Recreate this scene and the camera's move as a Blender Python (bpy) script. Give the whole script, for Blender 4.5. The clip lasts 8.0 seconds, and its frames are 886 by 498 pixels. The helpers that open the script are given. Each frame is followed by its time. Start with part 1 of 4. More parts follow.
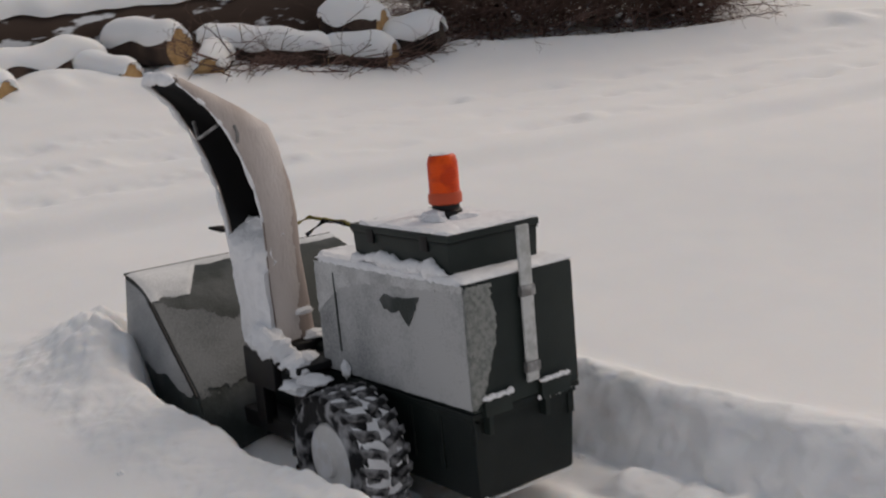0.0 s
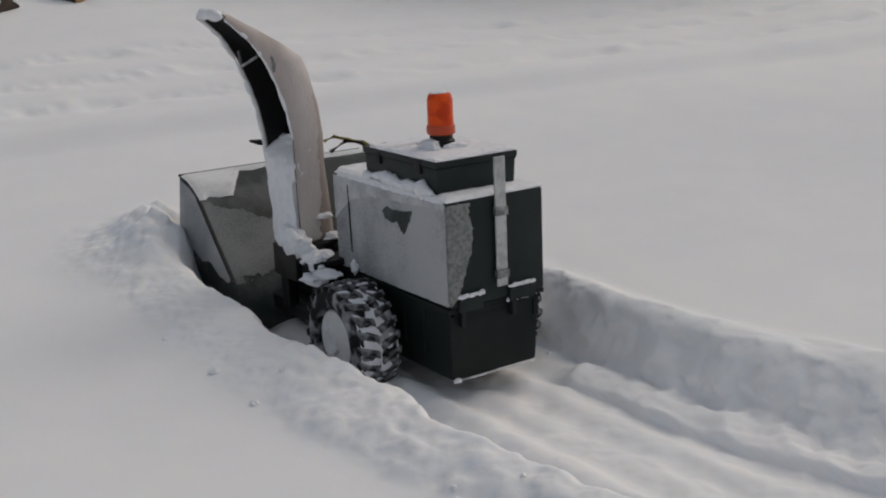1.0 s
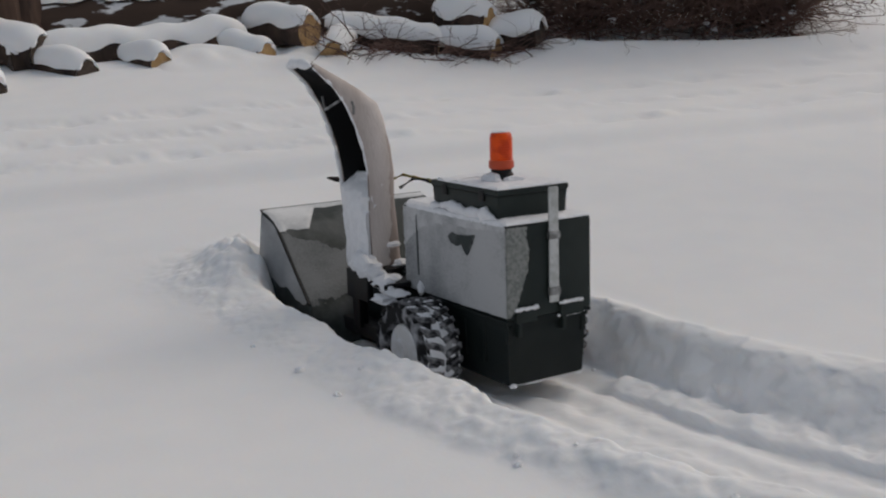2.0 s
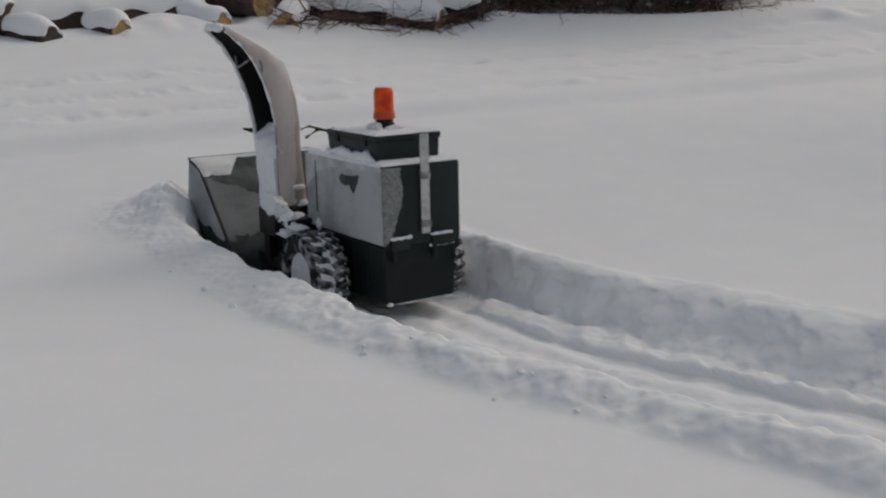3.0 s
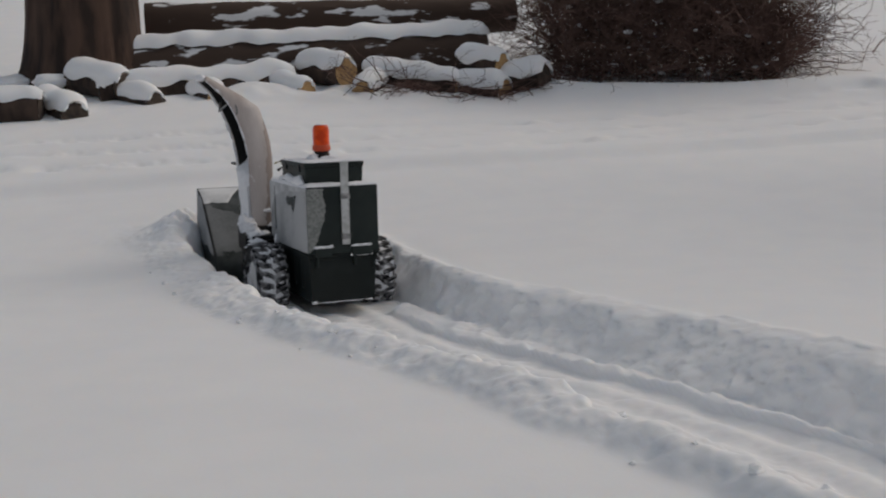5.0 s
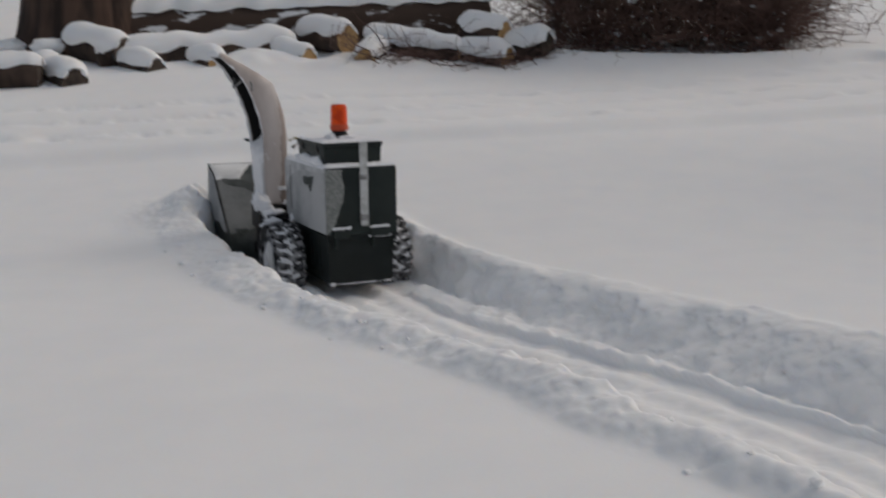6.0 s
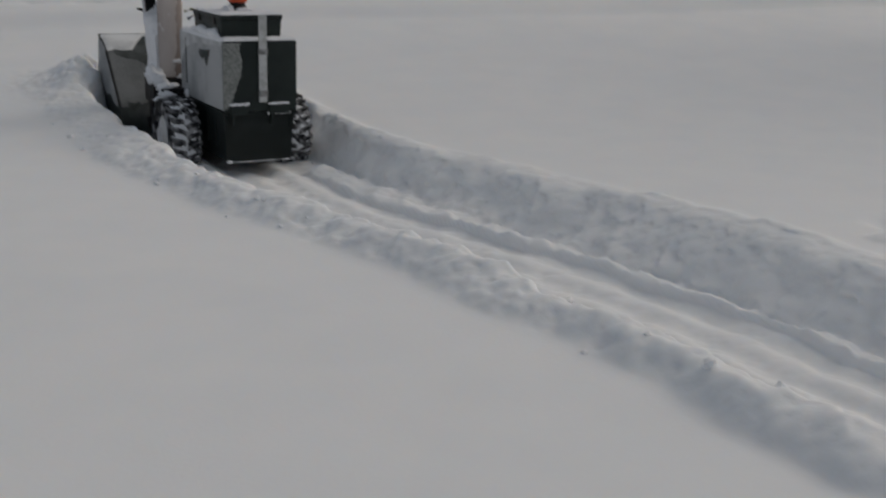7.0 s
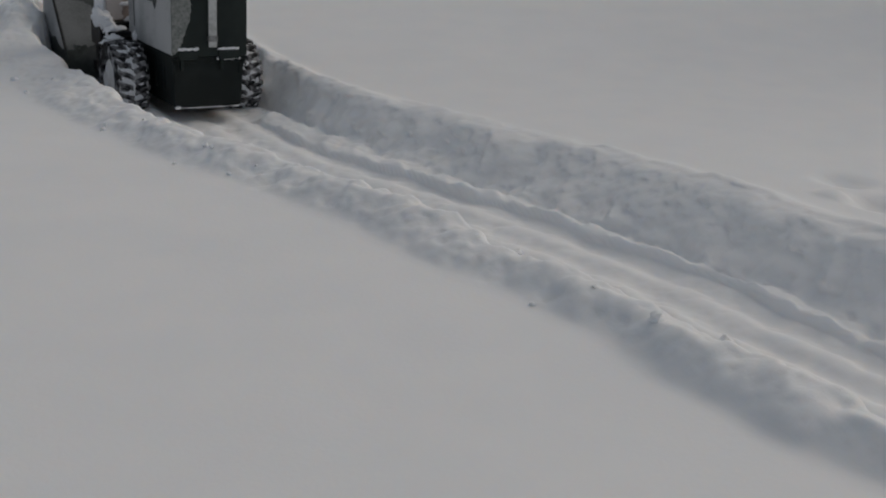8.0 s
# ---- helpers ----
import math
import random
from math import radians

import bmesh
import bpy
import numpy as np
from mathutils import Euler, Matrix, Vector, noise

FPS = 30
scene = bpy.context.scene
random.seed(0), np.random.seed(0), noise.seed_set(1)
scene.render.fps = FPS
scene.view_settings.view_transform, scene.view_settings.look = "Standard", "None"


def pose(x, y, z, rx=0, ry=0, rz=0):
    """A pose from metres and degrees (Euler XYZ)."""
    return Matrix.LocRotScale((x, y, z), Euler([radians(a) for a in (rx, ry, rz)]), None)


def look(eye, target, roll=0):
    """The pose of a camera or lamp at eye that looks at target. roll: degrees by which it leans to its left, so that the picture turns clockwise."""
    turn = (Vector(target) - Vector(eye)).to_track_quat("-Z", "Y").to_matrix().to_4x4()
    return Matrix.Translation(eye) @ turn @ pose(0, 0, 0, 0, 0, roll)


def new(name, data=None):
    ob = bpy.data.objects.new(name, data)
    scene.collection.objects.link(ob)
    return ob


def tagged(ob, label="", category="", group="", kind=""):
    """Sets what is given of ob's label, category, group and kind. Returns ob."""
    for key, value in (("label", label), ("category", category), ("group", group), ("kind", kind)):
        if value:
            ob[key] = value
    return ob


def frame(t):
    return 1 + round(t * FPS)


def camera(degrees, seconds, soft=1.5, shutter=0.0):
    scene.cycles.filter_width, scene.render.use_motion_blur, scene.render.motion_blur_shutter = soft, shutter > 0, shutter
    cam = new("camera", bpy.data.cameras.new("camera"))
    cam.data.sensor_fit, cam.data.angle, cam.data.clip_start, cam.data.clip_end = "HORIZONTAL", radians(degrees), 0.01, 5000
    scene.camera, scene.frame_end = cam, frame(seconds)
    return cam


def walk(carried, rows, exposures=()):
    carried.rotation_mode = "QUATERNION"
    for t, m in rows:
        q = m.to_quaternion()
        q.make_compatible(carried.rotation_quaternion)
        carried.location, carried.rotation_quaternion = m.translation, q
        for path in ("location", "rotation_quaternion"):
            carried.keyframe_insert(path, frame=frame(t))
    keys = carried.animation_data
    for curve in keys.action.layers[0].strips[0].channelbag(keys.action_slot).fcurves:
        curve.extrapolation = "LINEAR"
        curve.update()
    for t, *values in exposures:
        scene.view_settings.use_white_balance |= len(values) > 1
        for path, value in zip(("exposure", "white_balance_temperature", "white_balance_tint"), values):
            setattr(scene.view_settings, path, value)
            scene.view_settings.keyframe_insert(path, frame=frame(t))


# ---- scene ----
cam = camera(42.0, 8.0, soft=2.0, shutter=0.4)
PATH = [
    (0, (-1.827, -2.336, 1.372), (-0.64, -0.769, 1.009), -5.0),
    (0.5, (-1.862, -2.725, 1.389), (-0.765, -1.108, 0.965), -3.3),
    (1, (-2.0, -3.008, 1.531), (-0.937, -1.394, 1.019), -2.4),
    (1.5, (-2.196, -3.249, 1.552), (-1.166, -1.587, 1.131), -3.1),
    (1.7, (-2.37, -3.279, 1.483), (-1.341, -1.606, 1.108), -1.9),
    (3, (-2.405, -4.288, 1.4), (-1.361, -2.633, 0.985), -1.2),
    (3.5, (-2.4, -4.701, 1.459), (-1.239, -3.145, 0.98), 1.2),
    (4, (-2.016, -5.407, 1.3), (-0.932, -3.775, 0.898), 2.1),
    (4.5, (-1.812, -5.823, 1.186), (-0.877, -4.081, 0.887), -0.2),
    (4.7, (-1.649, -5.86, 1.176), (-0.851, -4.045, 0.911), -1.2),
    (5.8, (-1.844, -5.709, 1.306), (-1.097, -3.878, 1.002), -1.0),
    (6, (-1.827, -5.711, 1.315), (-1.04, -3.903, 0.977), -0.7),
    (6.5, (-1.809, -5.683, 1.297), (-0.965, -3.924, 0.854), 0.2),
    (7, (-1.816, -5.657, 1.28), (-0.887, -3.966, 0.751), 1.7),
    (7.5, (-1.823, -5.657, 1.291), (-0.842, -4.02, 0.693), 2.7),
    (8, (-1.805, -5.649, 1.28), (-0.813, -4.023, 0.671), 3.1),
]
walk(cam, [(t, look(eye, target, roll)) for t, eye, target, roll in PATH],
     [(0, -0.42, 7080, 13), (0.5, -0.48, 6980, 13), (1.0, -0.56, 6720, 10), (1.5, -0.52, 6700, 10), (3.0, -0.69, 6650, 9), (3.5, -0.87, 6700, 8),
      (4.5, -0.84, 6720, 10), (4.7, -0.77, 6720, 10), (5.5, -0.66, 6720, 10), (6.0, -0.63, 6700, 10), (6.5, -0.80, 6650, 9), (7.0, -0.93, 6630, 8), (8.0, -0.96, 6630, 8)])

# ---- light ----
world = bpy.data.worlds.new("world")
scene.world = world
world.use_nodes = True
wn, wl = world.node_tree.nodes, world.node_tree.links
sky = wn.new("ShaderNodeTexSky")
sky.sky_type, sky.sun_disc = "NISHITA", False
sky.sun_elevation, sky.sun_rotation = radians(42), radians(87)
sky.dust_density, sky.air_density = 4.0, 1.0
grey = wn.new("ShaderNodeHueSaturation")
grey.inputs["Saturation"].default_value = 0.50
wl.new(sky.outputs[0], grey.inputs["Color"])
cloud = wn.new("ShaderNodeMix")
cloud.data_type = "RGBA"
cloud.inputs["Factor"].default_value = 0.6
cloud.inputs["B"].default_value = (3.55, 4.0, 4.65, 1)
wl.new(grey.outputs[0], cloud.inputs["A"])
wl.new(cloud.outputs["Result"], wn["Background"].inputs["Color"])
wn["Background"].inputs["Strength"].default_value = 0.115

sun = new("sun", bpy.data.lights.new("sun", "SUN"))
sun.data.energy, sun.data.angle, sun.data.color = 1.4, radians(44), (1.0, 0.87, 0.74)
sun.matrix_world = look((20, 1, 18), (0, 0, 0))

# ---- materials ----


def material(name, colour, rough=0.6, metal=0.0):
    m = bpy.data.materials.new(name)
    m.use_nodes = True
    b = m.node_tree.nodes["Principled BSDF"]
    b.inputs["Base Color"].default_value = (*colour, 1)
    b.inputs["Roughness"].default_value = rough
    b.inputs["Metallic"].default_value = metal
    return m


def mottle(m, other, scale, low=0.4, high=0.6, detail=6.0, bump=0.0, bump_scale=60.0, stretch=(1, 1, 1), turn=(0, 0, 0), speckle=0.0):
    """Mixes a second colour into the material by noise, and gives it relief."""
    t, b = m.node_tree, m.node_tree.nodes["Principled BSDF"]
    co = t.nodes.new("ShaderNodeTexCoord")
    mp = t.nodes.new("ShaderNodeMapping")
    mp.inputs["Scale"].default_value = stretch
    mp.inputs["Rotation"].default_value = turn
    t.links.new(co.outputs["Object"], mp.inputs["Vector"])
    n = t.nodes.new("ShaderNodeTexNoise")
    n.inputs["Scale"].default_value, n.inputs["Detail"].default_value = scale, detail
    t.links.new(mp.outputs[0], n.inputs["Vector"])
    r = t.nodes.new("ShaderNodeMapRange")
    r.inputs["From Min"].default_value, r.inputs["From Max"].default_value = low, high
    t.links.new(n.outputs["Fac"], r.inputs["Value"])
    if speckle:
        fine = t.nodes.new("ShaderNodeTexNoise")
        fine.inputs["Scale"].default_value, fine.inputs["Detail"].default_value = 150.0, 5.0
        t.links.new(mp.outputs[0], fine.inputs["Vector"])
        grain = t.nodes.new("ShaderNodeMath")
        grain.operation = "MULTIPLY_ADD"
        grain.inputs[1].default_value = speckle
        t.links.new(fine.outputs["Fac"], grain.inputs[0])
        t.links.new(n.outputs["Fac"], grain.inputs[2])
        less = t.nodes.new("ShaderNodeMath")
        less.operation = "SUBTRACT"
        less.inputs[1].default_value = speckle / 2
        t.links.new(grain.outputs[0], less.inputs[0])
        t.links.new(less.outputs[0], r.inputs["Value"])
    x = t.nodes.new("ShaderNodeMix")
    x.data_type = "RGBA"
    x.inputs["A"].default_value = b.inputs["Base Color"].default_value
    x.inputs["B"].default_value = (*other, 1)
    t.links.new(r.outputs[0], x.inputs["Factor"])
    t.links.new(x.outputs["Result"], b.inputs["Base Color"])
    if bump:
        n2 = t.nodes.new("ShaderNodeTexNoise")
        n2.inputs["Scale"].default_value, n2.inputs["Detail"].default_value = bump_scale, 8.0
        t.links.new(mp.outputs[0], n2.inputs["Vector"])
        bp = t.nodes.new("ShaderNodeBump")
        bp.inputs["Strength"].default_value, bp.inputs["Distance"].default_value = bump, 0.01
        t.links.new(n2.outputs["Fac"], bp.inputs["Height"])
        t.links.new(bp.outputs[0], b.inputs["Normal"])
    return m


SNOW = mottle(material("snow", (0.86, 0.87, 0.89), 0.75), (0.90, 0.90, 0.91), 3.0, 0.3, 0.7, 8, 0.07, 60)
BROKEN = mottle(material("broken snow", (0.86, 0.87, 0.89), 0.75), (0.90, 0.90, 0.91), 3.0, 0.3, 0.7, 8, 0.26, 30)
CLUMP = mottle(material("clumped snow", (0.86, 0.87, 0.90), 0.7), (0.78, 0.79, 0.82), 30.0, 0.4, 0.7, 6, 0.6, 70)
PAINT = mottle(material("dark green painted metal", (0.010, 0.016, 0.015), 0.5), (0.018, 0.026, 0.024), 7.0, 0.35, 0.7, 8, 0.08, 120)
LOWER = mottle(material("dark green plastic", (0.006, 0.010, 0.0095), 0.55), (0.013, 0.018, 0.017), 9.0, 0.45, 0.8, 8, 0.08, 90)
FROST = mottle(material("frosted metal", (0.49, 0.50, 0.51), 0.85), (0.19, 0.20, 0.21), 3.2, 0.42, 0.76, 12, 0.6, 190, speckle=0.45)
PALEFROST = mottle(material("pale frost", (0.60, 0.61, 0.62), 0.85), (0.34, 0.35, 0.36), 9.0, 0.40, 0.72, 10, 0.5, 150, speckle=0.6)
CAPFROST = mottle(material("thin snow on metal", (0.76, 0.77, 0.78), 0.8), (0.52, 0.53, 0.54), 7.0, 0.40, 0.72, 10, 0.4, 120, speckle=0.4)
# frost of the rear face; also colours the bead painting the corner's lit edge
HOAR_AND_LIT_EDGE = mottle(material("hoar frost", (0.27, 0.28, 0.27), 0.85), (0.15, 0.165, 0.16), 70.0, 0.40, 0.66, 8, 0.6, 190)
THINFROST = mottle(material("thin frost on green paint", (0.030, 0.038, 0.037), 0.6), (0.15, 0.16, 0.165), 4.0, 0.46, 0.72, 8, 0.25, 110)
# the chute's shaded brown and its paler snow-dusted side, the shading put into colour
CHUTE_SHADE = mottle(material("chute plastic with shade in its brown", (0.36, 0.30, 0.275), 0.6), (0.17, 0.13, 0.117), 7.0, 0.42, 0.75, 9, 0.25, 90, (1, 1, 0.35))
DUSTED_LIT = mottle(material("snow-dusted plastic of the lit side", (0.60, 0.55, 0.53), 0.8), (0.36, 0.305, 0.28), 6.0, 0.40, 0.75, 10, 0.35, 110, (1, 1, 0.4))
HFROST = mottle(material("thin frost on the housing", (0.19, 0.20, 0.205), 0.8), (0.08, 0.09, 0.092), 5.0, 0.4, 0.7, 10, 0.35, 150, speckle=0.5)
BLACK = material("black plastic", (0.008, 0.008, 0.009), 0.5)
RUBBER = mottle(material("black rubber", (0.012, 0.012, 0.013), 0.8), (0.46, 0.46, 0.48), 16.0, 0.47, 0.68, 8, 0.3, 60)
STEEL = mottle(material("dull steel", (0.20, 0.20, 0.20), 0.5, 0.6), (0.5, 0.5, 0.5), 20, 0.5, 0.7, 5, 0.2, 90)
RIM = mottle(material("white painted rim", (0.72, 0.71, 0.70), 0.6), (0.80, 0.80, 0.82), 20, 0.45, 0.6, 5, 0.2, 60)
STRAP = mottle(material("frosted strap", (0.40, 0.41, 0.40), 0.8), (0.56, 0.57, 0.57), 30, 0.4, 0.6, 5, 0.3, 120)
ORANGE = mottle(material("orange plastic", (0.84, 0.085, 0.003), 0.3), (0.62, 0.045, 0.002), 20, 0.4, 0.6)
ORANGE.node_tree.nodes["Principled BSDF"].inputs["Specular IOR Level"].default_value = 0.3
COLLAR = material("orange red collar", (0.55, 0.07, 0.02), 0.35)
BARK = mottle(material("bark", (0.085, 0.050, 0.036), 0.95), (0.022, 0.013, 0.010), 5.0, 0.4, 0.62, 10, 1.0, 12, (1, 1, 0.22))
LOGBARK = mottle(material("log bark", (0.075, 0.048, 0.036), 0.95), (0.020, 0.013, 0.010), 6.0, 0.4, 0.62, 10, 1.0, 14, (1, 1, 0.3))
FALLBARK = mottle(material("snow-streaked bark", (0.060, 0.038, 0.028), 0.95), (0.75, 0.76, 0.78), 7.0, 0.565, 0.605, 10, 0.9, 16, (0.28, 0.6, 1.0))
CUT = mottle(material("cut wood", (0.52, 0.33, 0.15), 0.8), (0.36, 0.21, 0.09), 9.0, 0.4, 0.65, 8, 0.3, 40)
DARKCUT = mottle(material("weathered cut wood", (0.09, 0.065, 0.05), 0.9), (0.03, 0.022, 0.018), 12.0, 0.4, 0.65, 8, 0.3, 40)
TWIG = mottle(material("twigs", (0.070, 0.036, 0.028), 0.9), (0.19, 0.115, 0.095), 3.0, 0.4, 0.7)
GRASS = mottle(material("dead grass", (0.30, 0.20, 0.11), 0.9), (0.14, 0.09, 0.05), 12.0, 0.4, 0.6)
CABLE = material("yellow green cable", (0.20, 0.17, 0.03), 0.6)

# light sinks a little way into snow
for m in (SNOW, BROKEN):
    b = m.node_tree.nodes["Principled BSDF"]
    b.inputs["Subsurface Weight"].default_value = 0.6
    b.inputs["Subsurface Radius"].default_value = (0.8, 0.9, 1.0)
    b.inputs["Subsurface Scale"].default_value = 0.025

for m in (PAINT, LOWER, THINFROST, RUBBER, BLACK, FROST):
    m.node_tree.nodes["Principled BSDF"].inputs["Specular IOR Level"].default_value = 0.28

# ---- the snow field ----


def smooth(a, b, v):
    w = np.clip((v - a) / (b - a), 0, 1)
    return w * w * (3 - 2 * w)


LATTICE = np.random.RandomState(7).rand(512, 512)


def lattice(ix, iy, seed):
    return LATTICE[(ix + seed * 37) & 511, (iy + seed * 91) & 511]


def value_noise(x, y, seed):
    ix, iy = np.floor(x).astype(np.int64), np.floor(y).astype(np.int64)
    fx, fy = x - ix, y - iy
    fx, fy = fx * fx * (3 - 2 * fx), fy * fy * (3 - 2 * fy)
    a, b = lattice(ix, iy, seed), lattice(ix + 1, iy, seed)
    c, d = lattice(ix, iy + 1, seed), lattice(ix + 1, iy + 1, seed)
    return (a + (b - a) * fx) * (1 - fy) + (c + (d - c) * fx) * fy - 0.5


def fbm(x, y, size, octaves, seed):
    total, amp = 0, 1.0
    for k in range(octaves):
        total = total + amp * value_noise(x / size * 2 ** k + 17.3 * k, y / size * 2 ** k - 9.1 * k, seed + k)
        amp *= 0.5
    return total


EDGE_Y = (-6.0, -4.2, -3.1, -2.4, -1.87, -1.04, -0.48, 0.0, 0.6, 1.4, 1.7, 1.9)
WALL_TOP = (1.30, 1.36, 1.36, 1.32, 1.25, 1.02, 0.83, 0.78, 0.76, 0.76, 0.76, 0.76)
WALL_FOOT = (1.00, 1.06, 1.02, 0.94, 0.85, 0.68, 0.62, 0.61, 0.61, 0.61, 0.61, 0.61)
CREST = (0.12, 0.10, 0.01, -0.06, -0.12, -0.37, -0.43, -0.44, -0.42, -0.39, -0.29, -0.26)
TOE = (-0.10, -0.11, -0.20, -0.33, -0.44, -0.66, -0.76, -0.82, -0.82, -0.80, -0.80, -0.80)


def field(x, y):
    """The land under the snow's top: it lies flat round the machine and climbs towards the log pile."""
    s = 0.45 * x + 0.89 * y
    s = np.where(s > 60, 60 + (s - 60) * 0.1, s)
    rise = 0.185 * 0.6 * np.logaddexp(0, (s - 1.2) / 0.6)
    bearing = np.degrees(np.arctan2(x + 1.8, y + 5.7))
    rise = rise * (1 - 0.45 * smooth(46, 62, bearing))
    line = 0.24 * x + 0.97 * y
    rise = rise + 0.07 * smooth(3.2, 3.45, line + 0.1 * fbm(x, y, 1.5, 2, 131))
    rise = rise + 0.16 * np.clip(fbm(x, y, 0.7, 3, 141) + 0.15, 0, 1) * smooth(6.1, 6.6, line) * (1 - smooth(7.6, 8.4, line)) * (1 - smooth(4.2, 5.0, x))
    rise = rise - 0.17 * smooth(12, 30, bearing) * (1 - 0.5 * smooth(36, 44, bearing)) * smooth(3, 6, s) * (1 - smooth(12, 25, s))
    # the bank along the brush, which hides its foot
    d = (x - 4.55) * 0.585 + (y - 5.95) * 0.811 + 0.05 * fbm(x, y, 0.8, 2, 161)
    run = (x - 4.55) * 0.811 - (y - 5.95) * 0.585
    rise = rise + 0.13 * np.exp(-((d + 0.25) / np.where(d < -0.25, 0.45, 0.16)) ** 2) * smooth(-0.5, 0.3, run) * (1 - smooth(8, 12, run))
    return 0.2 + rise + 0.05 * fbm(x, y, 3.0, 3, 3) * smooth(1.5, 4, np.abs(x) + np.abs(y - 1))


PATH_A, PATH_B = (2.6, -4.4), (8.6, -1.4)


def path_offset(x, y):
    ux, uy = PATH_B[0] - PATH_A[0], PATH_B[1] - PATH_A[1]
    n = math.hypot(ux, uy)
    ux, uy = ux / n, uy / n
    along = (x - PATH_A[0]) * ux + (y - PATH_A[1]) * uy
    across = (x - PATH_A[0]) * uy - (y - PATH_A[1]) * ux
    return along, across, n


def snow_top(x, y):
    """The height of the snow, with the cleared lane behind the machine."""
    base = field(x, y)
    wob = 0.07 * fbm(x, y, 0.30, 2, 11)
    xr = x + wob
    top, foot = np.interp(y, EDGE_Y, WALL_TOP), np.interp(y, EDGE_Y, WALL_FOOT)
    crest, toe = np.interp(y, EDGE_Y, CREST), np.interp(y, EDGE_Y, TOE)
    inner = crest + 0.15
    lumps = fbm(x, y, 0.13, 3, 21)
    ridge = 0.062 + 0.026 * lumps + 0.014 * fbm(x, y, 0.05, 2, 22) + 0.03 * fbm(x, y, 0.5, 2, 41)
    ridge = ridge * (1 - 0.45 * smooth(0.0, 0.6, y))
    lip = 0.006 + 0.028 * fbm(x, y, 0.16, 3, 51)
    side = np.clip((xr - toe) / (crest - toe), 0, 1)
    flank = 0.4 * smooth(0, 1, side) + 0.6 * smooth(0.25, 0.85, side)
    left = base + ridge * flank + (0.018 * fbm(x, y, 0.07, 3, 24) + 0.004) * smooth(0.2, 0.5, side) * (1 - side) * 2
    across = np.clip((x - inner) / (foot - inner), 0, 1)
    floor_z = 0.008 * np.sin(across * 30 + 1.6 * fbm(x, y, 1.2, 2, 61)) * (1 + fbm(x, y, 0.5, 2, 62)) + 0.014 * fbm(x, y, 0.1, 3, 71) + 0.02
    shelf = np.interp(y, (-2.2, -0.6), (0.87, 0.77)) + 0.05 * fbm(x, y, 0.3, 3, 81)
    floor_z = floor_z + (0.032 + 0.03 * fbm(x, y, 0.07, 2, 82)) * smooth(0, 1, (across - shelf) / 0.022) * (1 - smooth(-0.08, 0.06, y))
    floor_z = floor_z + 0.03 * np.exp(-((across - 0.28) / 0.08) ** 2)
    down = smooth(0, 1, (xr - crest) / (inner - crest))
    lane = (base + ridge) * (1 - down) + floor_z * down
    part_up = np.clip((x - foot) / (top - foot), 0, 1)
    xw = x + wob * (0.08 + 0.2 * part_up)
    up = np.clip((xw - foot) / (top - foot), 0, 1)
    up = 0.25 * up + 0.75 * smooth(-0.1, 0.80, up)
    wall = floor_z * (1 - up) + (base + lip + 0.02) * up + 0.035 * fbm(x, y, 0.22, 2, 31) * up * (1 - up) * 4
    right = base + (0.02 + lip) * np.exp(-((xr - top) / 0.08) ** 2)
    z = np.where(xr < crest, left, np.where(xw < foot, lane, np.where(xw < top, wall, right)))
    ahead = smooth(1.70, 1.86, y + 0.4 * wob)
    pile = 0.05 * np.exp(-((y - 1.95) / 0.25) ** 2) * smooth(-0.62, -0.25, x) * (1 - smooth(0.75, 1.1, x))
    z = z * (1 - ahead) + (base + pile) * ahead
    heap = fbm(x, y, 0.09, 3, 25)
    z = z + (0.045 + 0.06 * heap) * np.exp(-((x + 0.30) / 0.13) ** 2 - ((y - 1.80) / 0.17) ** 2) + (0.09 + 0.05 * heap) * np.exp(-((x + 0.42) / 0.24) ** 2 - ((y - 1.74) / 0.32) ** 2)
    # footprints
    for fx, fy, fr, fd in ((1.74, -2.92, 0.09, 0.04), (1.92, -2.60, 0.09, 0.035), (2.05, -3.1, 0.11, 0.045), (2.35, -2.7, 0.12, 0.04), (1.66, -2.80, 0.06, -0.025), (1.86, -2.95, 0.05, -0.02)):
        z = z - fd * np.exp(-(((x - fx) ** 2 + ((y - fy) * 0.8) ** 2) / fr ** 2) ** 1.5)
    # old wheel tracks across the far lawn
    for c in (3.9, 4.45, 5.0):
        d = 0.24 * x + 0.97 * y - c - 0.12 * np.sin(x * 0.5 + c)
        z = z - (0.015 + 0.06 * fbm(x, y, 0.24, 3, 91)) * np.exp(-(d / 0.11) ** 2) * smooth(-6, -3, x) * (1 - smooth(9, 14, x))
    # the trodden path by the tree
    along, off, n = path_offset(x, y)
    inside = smooth(-0.3, 0.3, along) * (1 - smooth(n - 0.3, n + 0.4, along))
    off = off + 0.12 * fbm(x, y, 0.4, 3, 101)
    hole = 0.20 * (1 - smooth(0.42, 0.60, np.abs(off)))
    bank = 0.10 * np.exp(-((off - 0.80) / 0.17) ** 2) * (1 + fbm(x, y, 0.3, 3, 111))
    z = z + inside * (bank - hole + 0.05 * fbm(x, y, 0.18, 3, 121) * (np.abs(off) < 0.5))
    return z


